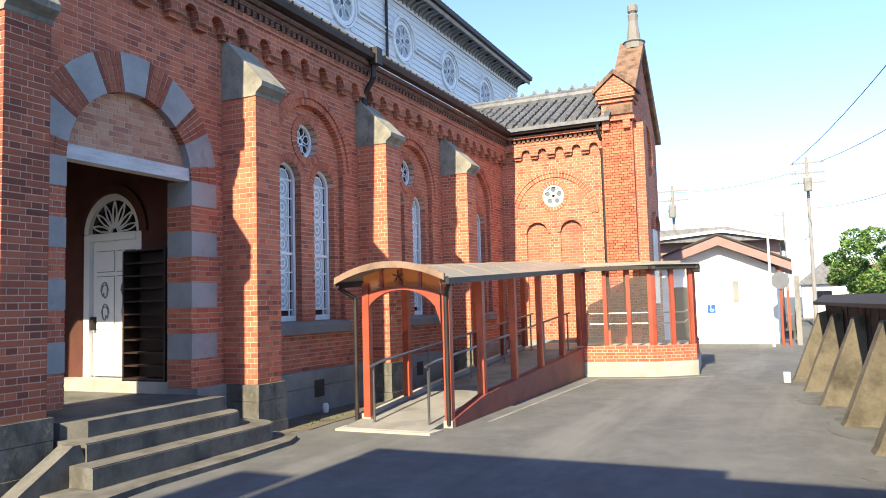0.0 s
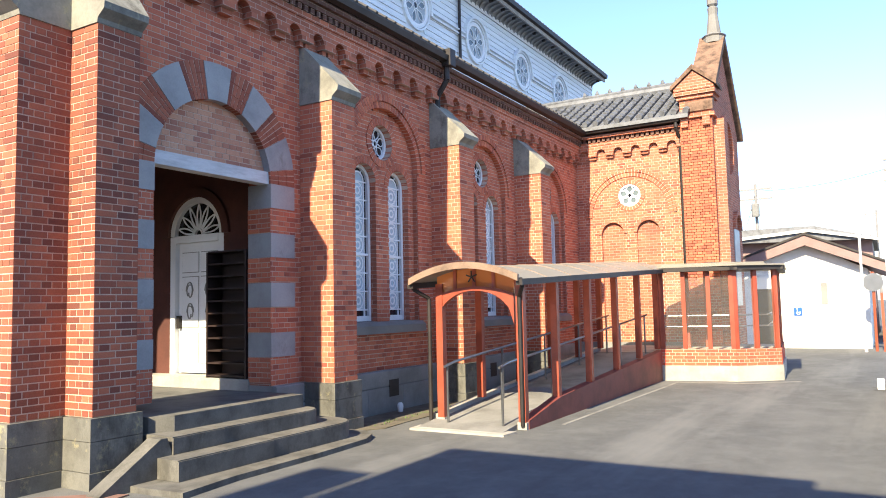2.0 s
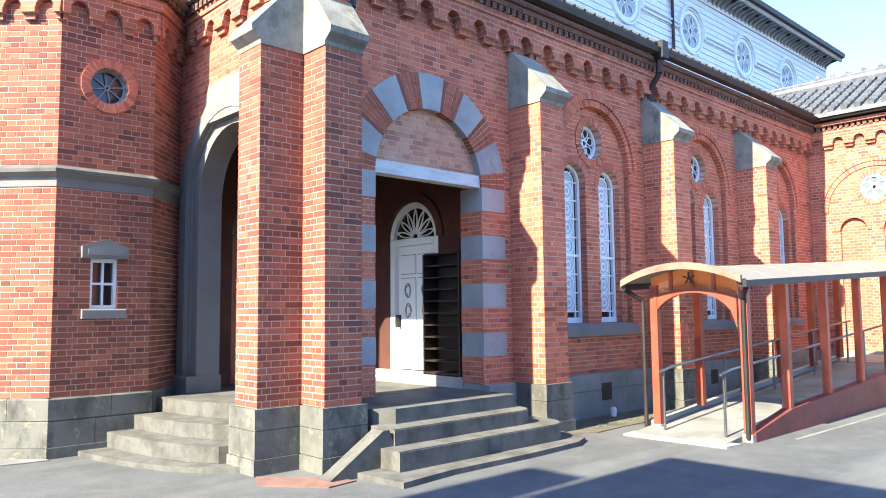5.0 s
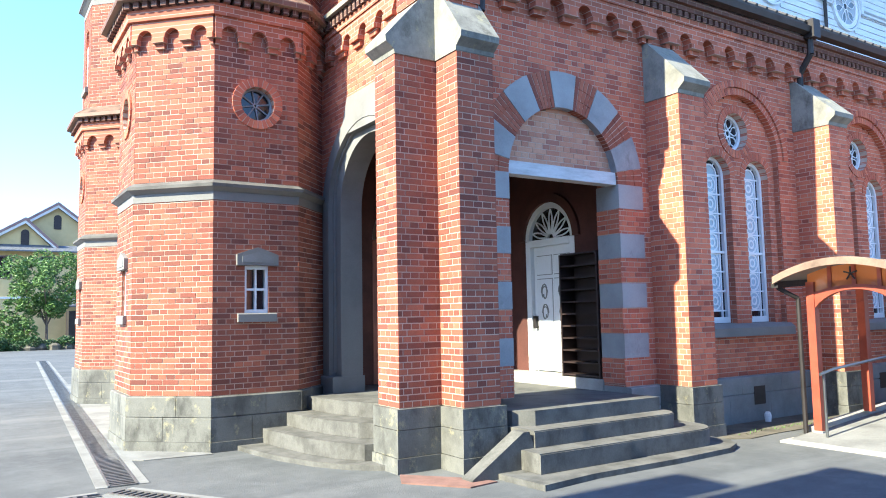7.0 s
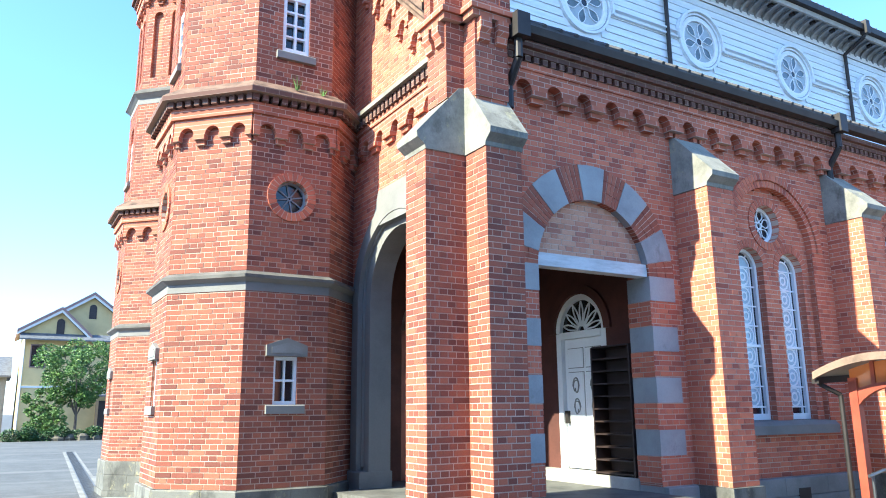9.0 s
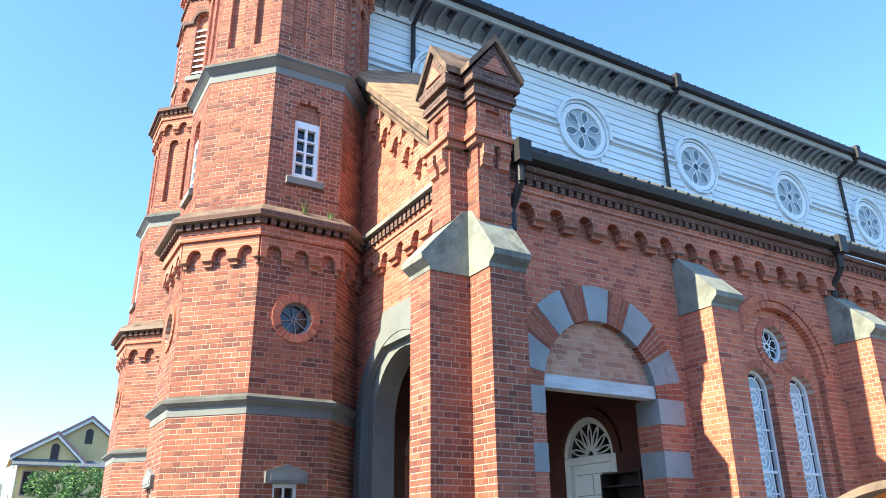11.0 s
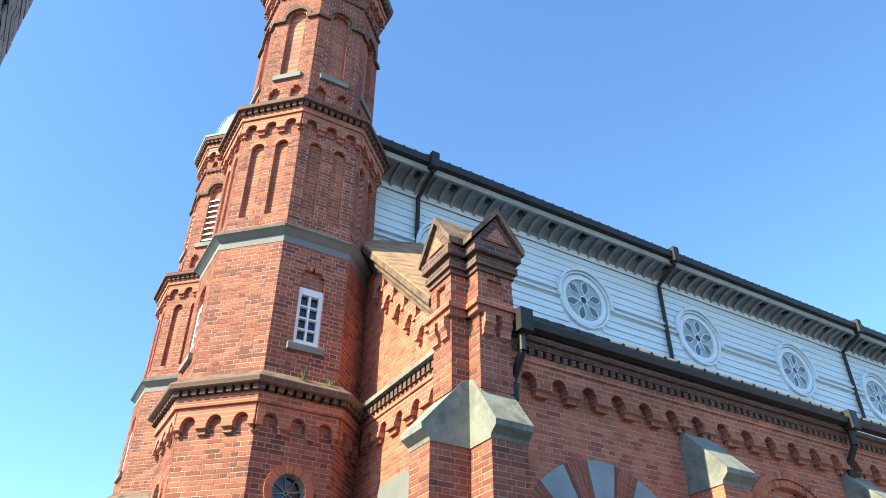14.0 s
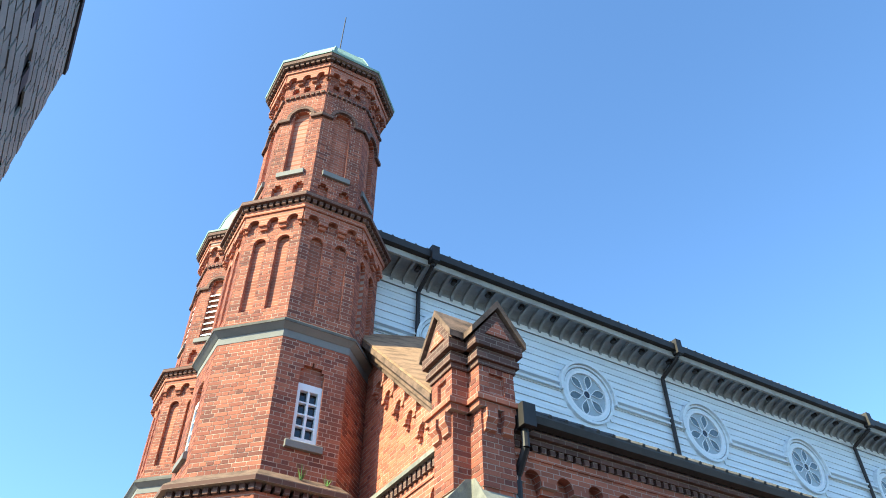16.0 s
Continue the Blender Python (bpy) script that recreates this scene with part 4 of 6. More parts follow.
# ---- entrance front between tower and corner ----
PY, PR, PZ = 1.87, 0.97, 3.33
front = brick_wall("front_wall", church, FRONT, 0.46, 3.5, 0.7, 5.62, [arch_gap(PY, PR + 0.24, 0, PZ)], 0.42, label="sunlit red brick entrance wall")


def rake(z):
    return (max(0.46, 1.13 + (z - 7.42) / 0.937) if z > 6.7 else 0.46, 3.5)


brick_wall("front_gable", church, FRONT, 0.46, 3.5, 6.30, 9.3, (), 0.35, top=rake)
part("front_wall_head", Shape().box(FRONT, 0.46, 3.5, -0.42, -0.002, 5.62, 6.3), BRICK_FLAT, church)
corbel_table(front, FRONT, 0.50, 3.0, 5.70, 5.94, 5, 0.115, 0.09)
part("cornice_band", Shape().box(FRONT, 0.46, 3.4, 0, 0.11, 5.94, 6.04), BRICK_FLAT, front)
dentils(front, FRONT, 0.46, 3.3, 6.04, 6.18, 0.16, 0.13, BRICK_DARK)
part("cornice_shelf", Shape().prism_side(FRONT, [(0, 6.18), (0.22, 6.18), (0.22, 6.25), (0, 6.36)], 0.30, 3.4), CAP_STONE, front, "pale stone cornice shelf")
for i in range(5):
    y = 0.95 + i * 0.40
    zb = 7.42 + (y + 0.2 - 1.13) * 0.937 - 0.62
    corbel_table(front, FRONT, y, y + 0.40, zb, zb + 0.34, 1, 0.10, 0.08)
c = Shape()
for o, dz, e in ((0.10, -0.26, 0.11), (0.17, -0.14, 0.13), (0.26, 0.0, 0.12)):
    c.prism(FRONT, [(0.62, 6.94 + dz), (3.6, 9.73 + dz), (3.6, 9.73 + dz + e), (0.62, 6.94 + dz + e)], -0.40, o)
part("raking_coping", c, COPING, front, "weathered raking brick coping")
part("coping_slope", Shape().hexa([FRONT(0.62, -1.20, 7.06), FRONT(3.6, -1.20, 9.85), FRONT(3.6, -1.20, 10.30), FRONT(0.62, -1.20, 7.51), FRONT(0.62, 0.24, 7.06), FRONT(3.6, 0.24, 9.85), FRONT(3.6, 0.24, 9.90), FRONT(0.62, 0.24, 7.11)]), PALE_COPING, front, "pale brick weathering on the gable rake")
# portal of dressed stone
portal = part("portal", Shape().arc(FRONT, PY, PZ, PR, PR + 0.20, 0, 180, 20, -0.42, -0.07).box(FRONT, PY - PR - 0.20, PY - PR, -0.42, -0.07, 0.62, PZ).box(FRONT, PY + PR, PY + PR + 0.20, -0.42, -0.07, 0.62, PZ), STONE_SMOOTH, church, "grey stone round-arched portal")
part("portal_moulding", Shape().arc(FRONT, PY, PZ, PR + 0.20, PR + 0.42, 0, 180, 20, -0.3, 0.04).box(FRONT, PY - PR - 0.41, PY - PR - 0.20, -0.3, 0.04, 0.62, PZ).box(FRONT, PY + PR + 0.20, PY + PR + 0.42, -0.3, 0.04, 0.62, PZ), STONE_SMOOTH, portal)
part("portal_roll", Shape().arc(FRONT, PY, PZ, PR + 0.17, PR + 0.215, 0, 180, 20, -0.1, -0.03).box(FRONT, PY + PR + 0.17, PY + PR + 0.215, -0.1, -0.03, 0.9, PZ).box(FRONT, PY - PR - 0.215, PY - PR - 0.17, -0.1, -0.03, 0.9, PZ), STONE_SMOOTH, portal)
part("portal_base", Shape().soft_box(FRONT, PY + PR - 0.02, PY + PR + 0.46, -0.44, 0.08, 0.55, 0.85), STONE_SMOOTH, portal)
part("portal_crown", Shape().prism(FRONT, [(PY - 0.75, PZ + PR + 0.08), (PY + 0.75, PZ + PR + 0.08), (PY + 0.52, PZ + PR + 0.62), (PY - 0.52, PZ + PR + 0.62)], -0.2, 0.03), STONE_SMOOTH, portal, "pale stone block over the arch")

# porch room
IN = Frame(3.3, 0, 0, 1, -1, 0)


def arched_wall(name, fr, u0, u1, z0, z1, uc, hw, zs, thick):
    """A plain wall with one round-headed doorway down to the floor."""
    pts = [(u0, z0), (uc - hw, z0)] + [(uc - hw * math.cos(radians(a)), zs + hw * math.sin(radians(a))) for a in range(0, 181, 12)] + [(uc + hw, z0), (u1, z0), (u1, z1), (u0, z1)]
    return part(name, Shape().prism(fr, pts, -thick, 0), PORCH_RED, church, "smooth dark red porch wall")


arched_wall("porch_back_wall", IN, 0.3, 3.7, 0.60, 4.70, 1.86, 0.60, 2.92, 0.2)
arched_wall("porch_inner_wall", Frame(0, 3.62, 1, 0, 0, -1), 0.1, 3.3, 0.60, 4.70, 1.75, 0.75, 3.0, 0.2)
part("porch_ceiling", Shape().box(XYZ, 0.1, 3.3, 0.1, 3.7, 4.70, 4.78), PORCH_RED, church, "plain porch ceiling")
part("porch_floor", Shape().box(XYZ, 0.0, 3.3, -0.02, 3.7, 0.3, 0.62), LANDING, church, "worn grey stone porch floor")
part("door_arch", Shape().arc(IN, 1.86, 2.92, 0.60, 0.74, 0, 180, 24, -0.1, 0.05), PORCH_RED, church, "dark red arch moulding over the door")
part("threshold", Shape().box(XYZ, 2.95, 3.35, 0.40, 3.6, 0.62, 0.78), CONCRETE, church, "pale threshold step")
door = part("entrance_door", Shape().box(IN, 1.28, 2.44, -0.14, -0.10, 0.78, 2.82), WHITE, church, "white panelled door with scroll ornament")
part("door_frame", Shape().box(IN, 2.34, 2.455, -0.10, 0.0, 0.78, 2.92).box(IN, 1.265, 1.38, -0.10, 0.0, 0.78, 2.92).box(IN, 1.38, 2.34, -0.10, 0.01, 2.82, 2.93).arc(IN, 1.86, 2.93, 0.50, 0.595, 0, 180, 16, -0.1, 0.0), WHITE, door)
leaf = part("door_leaf", Shape().box(IN, 1.39, 2.32, -0.10, -0.065, 0.80, 2.81), WHITE, door)
for u0, u1 in ((1.46, 1.82), (1.88, 2.24)):
    for za, zb in ((2.36, 2.66), (1.50, 2.28), (0.95, 1.40)):
        part("door_panel", Shape().box(IN, u0, u1, -0.065, -0.055, za, zb), WHITE, leaf)
        part("panel_groove", Shape().box(IN, u0 - 0.012, u1 + 0.012, -0.066, -0.0645, za - 0.012, zb + 0.012), FOUNDATION, leaf)
    m = (u0 + u1) / 2
    for zc, tw in ((2.06, 1), (1.73, -1)):
        orn = Shape().tube([IN(m + tw * 0.085 * math.cos(t) * (1 - t / 9), -0.050, zc + 0.16 * math.sin(t) * (1 - t / 12)) for t in (i * 0.5 for i in range(13))], 0.011, 5)
        part("scroll_ornament", orn, FOUNDATION, leaf)
        orn = Shape().tube([IN(m - tw * 0.07 * math.cos(t), -0.050, zc + 0.10 * math.sin(t)) for t in (i * 0.5 for i in range(9))], 0.009, 5)
        part("scroll_ornament", orn, FOUNDATION, leaf)
part("door_handle", Shape().box(IN, 2.25, 2.31, -0.065, 0.0, 1.48, 1.68), LEAD, door)
fan = part("fanlight", Shape().prism(IN, [(1.86 + 0.50 * math.cos(radians(a)), 2.94 + 0.50 * math.sin(radians(a))) for a in range(0, 181, 12)], -0.09, -0.07), DARK_GLASS, door)
t = Shape().arc(IN, 1.86, 2.94, 0.07, 0.10, 0, 180, 10, -0.07, -0.03)
for i in range(7):
    a = radians(13 + i * 25.6)
    for d in (-0.15, 0.15):
        t.tube([IN(1.86 + q * math.cos(a + d * math.sin(math.pi * min(1, q / 0.47))), -0.05, 2.94 + q * math.sin(a + d * math.sin(math.pi * min(1, q / 0.47)))) for q in (0.09, 0.18, 0.27, 0.35, 0.42, 0.47)], 0.014, 5)
part("fanlight_tracery", t, WHITE, fan)
part("portal_lintel", Shape().box(FRONT, PY - PR, PY + PR, -1.05, -0.93, 3.42, 3.58), OAK, portal, "dark reddish timber transom")
part("portal_tympanum", Shape().prism(FRONT, [(PY + (PR - 0.002) * math.cos(radians(a)), PZ + (PR - 0.002) * math.sin(radians(a))) for a in range(5, 176, 10)], -1.02, -0.96), SHELF, portal, "dark wooden panel over the transom")
wd = part("wooden_door", Shape().box(Frame(0, 3.62, 1, 0, 0, -1), 1.0, 2.5, -0.12, -0.06, 0.62, 3.0), OAK, church, "reddish panelled wooden door")
for k in range(6):
    part("door_plank", Shape().box(Frame(0, 3.62, 1, 0, 0, -1), 1.02 + k * 0.245, 1.24 + k * 0.245, -0.06, -0.03, 0.66, 2.95), OAK, wd)

# shoe rack in the porch
rack = thing("shoe_rack", "tall dark wooden shoe rack with open shelves, beside the white door", "shelf")
R = Frame(3.26, 0, 0, 1, -1, 0)
part("back_panel", Shape().box(R, 0.46, 1.26, 0.0, 0.02, 0.78, 2.60), SHELF, rack)
for u in (0.46, 1.23):
    part("side_panel", Shape().box(R, u, u + 0.03, 0.021, 0.30, 0.78, 2.60), SHELF, rack)
for k in range(11):
    z = 0.80 + k * 0.179
    part("shelf", Shape().box(R, 0.491, 1.229, 0.021, 0.295, z, z + 0.022), SHELF, rack)

# ---- steps ----
def rounded(x0, x1, yf, yb, r, n=8):
    """Outline of a step whose far end is rounded."""
    pts = [(x0, yb), (x0, yf)]
    pts += [(x1 - r + r * math.sin(radians(90 * i / n)), yf + r - r * math.cos(radians(90 * i / n))) for i in range(n + 1)]
    return pts + [(x1, yb)]


side_steps = thing("side_steps", "worn grey stone steps with rounded ends up to the side porch", "steps", kind="structure")
kerb = [(0.1, -0.7), (0.15, -1.60), (0.9, -1.50), (2.2, -1.50), (3.2, -1.44), (3.55, -1.28), (3.72, -1.05), (3.72, -0.7)]
part("kerb_stone", Shape().slab(kerb, -0.02, 0.06), STEP_STONE, side_steps, "low pale kerb slab")
for (x0, x1), yf, z0, z1, r in (((0.42, 1.75), -1.22, 0.063, 0.27, 0), ((1.756, 3.42), -1.20, 0.063, 0.27, 0.42), ((0.60, 1.30), -0.92, 0.273, 0.45, 0), ((1.306, 3.05), -0.91, 0.273, 0.45, 0.32)):
    outline = rounded(x0, x1, yf, -0.45, r) if r else [(x0, -0.45), (x0, yf), (x1, yf), (x1, -0.45)]
    part("step_stone", Shape().slab(outline, z0, z1 - 0.012), STEP_STONE, side_steps)
    inset = rounded(x0, x1 - 0.012, yf + 0.012, -0.45, max(0.01, r - 0.01)) if r else [(x0, -0.45), (x0, yf + 0.012), (x1, yf + 0.012), (x1, -0.45)]
    part("step_tread", Shape().slab(inset, z1 - 0.0125, z1), STEP_STONE, side_steps)
part("landing_stone", Shape().slab([(0.56, -0.02), (0.66, -0.45), (0.86, -0.62), (2.95, -0.60), (2.95, -0.02)], 0.2, 0.62), LANDING, side_steps, "dark worn landing slab")
part("cheek_wall", Shape().prism(Frame(0, 0, 1, 0, 0, -1), [(-0.22, 0.0), (0.62, 0.0), (0.62, 0.24), (0.54, 0.45), (0.46, 0.45), (-0.22, 0.03)], 0.70, 0.90), STEP_STONE, side_steps, "sloping stone cheek wall")
front_steps = thing("front_steps", "fan-shaped stone steps up to the grey portal", "steps", kind="structure")
for z0, z1, pts in (
    (-0.02, 0.06, [(0, 2.65), (-1.55, 2.62), (-1.50, 2.2), (-1.38, 1.55), (-1.18, 0.95), (-0.92, 0.50), (-0.62, 0.22), (0, 0.2)]),
    (0.063, 0.25, [(0, 2.65), (-1.20, 2.62), (-1.16, 2.1), (-1.06, 1.45), (-0.90, 0.92), (-0.70, 0.58), (-0.40, 0.50), (0, 0.5)]),
    (0.253, 0.43, [(0, 2.65), (-0.86, 2.62), (-0.82, 2.1), (-0.72, 1.5), (-0.55, 1.05), (-0.40, 0.85), (-0.2, 0.72), (0, 0.7)]),
    (0.433, 0.62, [(0, 2.80), (-0.50, 2.78), (-0.46, 2.2), (-0.38, 1.80), (-0.26, 1.42), (-0.12, 1.12), (0, 0.95)])):
    part("step_stone", Shape().slab(pts, z0, z1), STEP_STONE, front_steps)
thing("ground_slab", "flat terracotta slab beside the corner pier", "paving", Shape().slab([(-0.62, -0.10), (-0.10, -0.72), (0.02, -1.0), (-0.35, -1.05), (-0.80, -0.45)], 0.0, 0.015), MAT_RED, kind="structure")

# ---- transept ----
tr_wall = brick_wall("transept_wall", church, TRANS, 0.0, 2.95, 0.7, 5.62, [arch_gap(1.0, 0.31, 1.2, 3.62), arch_gap(1.97, 0.31, 1.2, 3.62), round_gap(1.49, 4.64, 0.30)], 0.10, label="sunlit orange-red brick transept wall")
part("transept_core", Shape().box(TRANS, 0.0, 3.4, -4.2, -0.06, 0.0, 6.3), BRICK_FLAT, church)
for c in (1.0, 1.97):
    part("niche_hood", Shape().arc(TRANS, c, 3.62, 0.31, 0.40, 0, 180, 14, -0.05, 0.03), BRICK_FLAT, tr_wall)
ring_bricks(tr_wall, TRANS, 1.49, 4.10, 1.05, 1.16, 0, 180, 40, -0.02, 0.03)
ring_bricks(tr_wall, TRANS, 1.49, 4.10, 1.17, 1.24, 0, 180, 40, -0.02, 0.05)
ring_bricks(tr_wall, TRANS, 1.49, 4.64, 0.31, 0.42, 0, 360, 28, -0.02, 0.02)
rose_window(tr_wall, TRANS, 1.49, 4.64, 0.30, -0.03, 5, "small round window with white cinquefoil tracery", FROST)
part("transept_plinth", Shape().box(TRANS, 0.0, 3.7, 0, 0.1, 0, 0.7), FOUNDATION, tr_wall)
part("transept_head", Shape().box(TRANS, 0.0, 2.95, -0.3, -0.002, 5.62, 6.4), BRICK_FLAT, tr_wall)
corbel_table(tr_wall, TRANS, 0.05, 2.93, 5.86, 6.08, 6, 0.12, 0.10)
part("eaves_band", Shape().box(TRANS, 0.0, 2.95, 0, 0.11, 6.08, 6.18), BRICK_FLAT, tr_wall)
dentils(tr_wall, TRANS, 0.0, 2.95, 6.18, 6.28, 0.14, 0.13, BRICK_DARK)
part("eaves_band", Shape().box(TRANS, 0.0, 2.95, 0, 0.20, 6.28, 6.36), BRICK_FLAT, tr_wall)
part("gutter", Shape().prism_side(TRANS, [(0.12, 6.40), (0.34, 6.40), (0.40, 6.52), (0.36, 6.52), (0.30, 6.45), (0.12, 6.45)], 0.0, 2.95), LEAD, tr_wall, "dark gutter")
part("downpipe", Shape().tube([TRANS(2.86, 0.28, 6.42), TRANS(2.86, 0.28, 6.25), TRANS(2.90, 0.06, 6.0), TRANS(2.90, 0.06, 0.7)], 0.045), LEAD, tr_wall, "rusty brown downpipe")
tr_roof = part("transept_roof", Shape().prism_side(TRANS, [(0.40, 6.46), (0.40, 6.56), (-2.1, 7.86), (-4.6, 6.56), (-4.6, 6.46), (-2.1, 7.74)], -4.0, 3.2), TILE, church, "grey pantiled transept roof")
rows_, cols_ = 9, 16
for i in range(rows_):
    for j in range(cols_):
        u = 3.15 - j * 0.30
        q0, q1 = i / rows_, (i + 1.08) / rows_
        a = TRANS(u, 0.42 - 2.5 * q0, 6.60 + 1.30 * q0 + 0.03)
        b = TRANS(u, 0.42 - 2.5 * q1, 6.60 + 1.30 * q1 - 0.01)
        part("roof_tile", Shape().tube([a, b], 0.085, 6), TILE, tr_roof)
part("ridge_tiles", Shape().tube([TRANS(3.2, -2.1, 7.94), TRANS(-4, -2.1, 7.94)], 0.14, 8).tube([TRANS(3.2, -2.1, 8.08), TRANS(-4, -2.1, 8.08)], 0.08, 6), TILE, tr_roof)
for j in range(9):
    part("ridge_finial", Shape().lathe(17.2, -2.8 + j * 0.4, [(0.05, 8.10), (0.07, 8.18), (0.02, 8.28)], 6), TILE, tr_roof)
GAB = Frame(0, -3.65, 1, 0, 0, -1)
gable = part("transept_gable", Shape().prism(GAB, [(15.1, 0.0), (19.3, 0.0), (19.3, 6.7), (17.2, 9.0), (15.1, 6.7)], -0.45, 0), BRICK_FLAT, church, "brick gable end with pinnacles and finial")
for sgn in (-1, 1):
    part("gable_coping", Shape().prism(GAB, [(17.2 + sgn * 2.35, 6.62), (17.2 + sgn * 2.35, 6.84), (17.2, 9.30), (17.2, 9.06)], -0.55, 0.14), COPING, gable)
part("corner_pier", Shape().box(TRANS, 2.96, 3.75, -0.6, 0.20, 0, 6.45), BRICK_FLAT, gable)
pier = brick_wall("corner_pier_face", church, Frame(14.9, 0, 0, -1, -1, 0), 2.96, 3.75, 0.7, 6.45, (), 0.05)
for za, zb, e in ((6.45, 6.55, 0.08), (6.55, 6.95, 0.0), (6.95, 7.05, 0.06), (7.05, 7.16, 0.12)):
    part("pier_band", Shape().box(Frame(14.9, 0, 0, -1, -1, 0), 2.96 - e, 3.75 + e, -0.6, e, za, zb - 0.003), BRICK_FLAT, gable)
part("pier_gablet", Shape().prism(Frame(14.9, 0, 0, -1, -1, 0), [(2.86, 7.16), (3.85, 7.16), (3.85, 7.24), (3.355, 7.66), (2.86, 7.24)], -0.6, 0.14), BRICK_FLAT, gable)
part("pier_coping", Shape().prism(Frame(14.9, 0, 0, -1, -1, 0), [(2.78, 7.20), (3.355, 7.68), (3.93, 7.20), (3.93, 7.30), (3.355, 7.82), (2.78, 7.30)], -0.62, 0.20), COPING, gable)
for u in (3.08, 3.62):
    part("bracket", Shape().box(Frame(14.9, 0, 0, -1, -1, 0), u - 0.09, u + 0.09, 0, 0.09, 6.22, 6.44), BRICK_FLAT, gable)
part("gable_finial", Shape().lathe(17.2, -3.5, [(0.30, 9.05), (0.30, 9.22), (0.34, 9.26), (0.20, 9.34), (0.17, 9.60), (0.13, 9.9), (0.15, 10.1), (0.10, 10.14), (0.15, 10.2), (0.15, 10.38), (0.08, 10.42)], 10), STONE_SMOOTH, gable, "grey stone finial")
part("gable_rose_ring", Shape().arc(GAB, 17.2, 6.0, 0.75, 0.95, 0, 360, 28, 0, 0.10), BRICK_FLAT, gable)
for c in (16.1, 18.3):
    part("gable_window_ring", Shape().arc(GAB, c, 3.8, 0.42, 0.56, 0, 180, 14, 0, 0.10), BRICK_FLAT, gable)
    part("gable_window", Shape().box(GAB, c - 0.42, c + 0.42, -0.1, 0.02, 1.6, 3.8), FROST_DARK, gable, "tall pale window")
part("gable_pier", Shape().box(GAB, 15.1, 15.6, 0, 0.35, 0, 6.4), BRICK_FLAT, gable)

# ---- covered ramp ----
walkway = thing("covered_walkway", "red-painted covered ramp with curved smoked roof and steel handrails", "walkway")


def ramp_z(x):
    return 0.05 + (min(x, 12.2) - 4.6) * 0.075 if x > 4.6 else 0.05


def eave_z(x):
    return 2.08 + (min(x, 12.2) - 4.7) * 0.052


Y0, Y1 = -1.30, -2.92
r = Shape().prism(Frame(0, Y1 + 0.15, 1, 0, 0, -1), [(4.35, 0), (12.2, 0), (12.2, ramp_z(12.2)), (4.9, ramp_z(4.9)), (4.35, 0.02)], -1.35, 0.0)
part("ramp_floor", r, APRON, walkway, "pale concrete ramp")
part("ramp_side_wall", Shape().prism(Frame(0, Y1, 1, 0, 0, -1), [(5.0, 0), (12.4, 0), (12.4, 0.66), (6.2, 0.32), (5.0, 0.12)], -0.15, 0.0), RAMP_WALL, walkway, "maroon painted ramp wall")
part("ramp_kerb", Shape().prism(Frame(0, -1.45, 1, 0, 0, -1), [(5.0, 0), (12.4, 0), (12.4, 0.72), (5.0, 0.14)], -0.12, 0.0), CONCRETE, walkway)
xs = [5.0, 6.25, 7.75, 9.25, 10.75, 12.2]
for n, x in enumerate(xs):
    for y in (Y1 + 0.08, -1.52):
        zb = ramp_z(x) + (0.08 if n else 0.02)
        part("post", Shape().box(XYZ, x - 0.055, x + 0.055, y - 0.055, y + 0.055, zb, eave_z(x) - 0.02), RED_PAINT, walkway)
        if n == 0:
            part("post_foot", Shape().box(XYZ, x - 0.07, x + 0.07, y - 0.07, y + 0.07, 0, zb), CONCRETE, walkway)
# curved roof of the first leg
ym, hw = (Y0 + Y1) / 2, (Y0 - Y1) / 2 + 0.08


def vault(q):
    return ym + hw * q, 0.21 * (1 - q * q)


for i in range(8):
    xa, xb = 4.62 + i * 0.99, 4.62 + (i + 1) * 0.99 - 0.012
    sh = Shape().strip([[(xa, vault(-1 + k / 4)[0], eave_z(xa) + vault(-1 + k / 4)[1]), (xb, vault(-1 + k / 4)[0], eave_z(xb) + vault(-1 + k / 4)[1]), (xb, vault(-1 + k / 4)[0], eave_z(xb) + vault(-1 + k / 4)[1] + 0.012), (xa, vault(-1 + k / 4)[0], eave_z(xa) + vault(-1 + k / 4)[1] + 0.012)] for k in range(9)])
    part("roof_panel", sh, ROOF_SHEET, walkway, "curved smoked roof sheet")
    part("roof_rib", Shape().tube([(xa, vault(-1 + k / 4)[0], eave_z(xa) + vault(-1 + k / 4)[1] + 0.012) for k in range(9)], 0.008, 5), BARGE, walkway)
for y in (ym - hw, ym + hw):
    part("eaves_beam", Shape().prism(Frame(0, y, 1, 0, 0, -1), [(4.62, eave_z(4.62) - 0.07), (12.5, eave_z(12.5) - 0.07), (12.5, eave_z(12.5) + 0.015), (4.62, eave_z(4.62) + 0.015)], -0.05, 0.05), LEAD, walkway, "dark metal eaves beam")
    part("rain_pipe", Shape().tube([(4.66, y, 2.10), (4.72, y, 2.0), (4.92, y * 0.5 + (ym) * 0.5 + (0.30 if y > ym else -0.30), 1.86), (4.92, y * 0.5 + ym * 0.5 + (0.30 if y > ym else -0.30), 0.05)], 0.032), LEAD, walkway, "dark rain pipe")
# front arch
f, g = Shape(), Shape()


def arch_low(y):
    return 1.84 + 0.12 * (1 - ((y - ym) / 0.64) ** 2)


def spandrel_low(y):
    return 1.46 + 0.50 * math.sqrt(max(0.0, 1 - ((y - ym) / 0.64) ** 2))


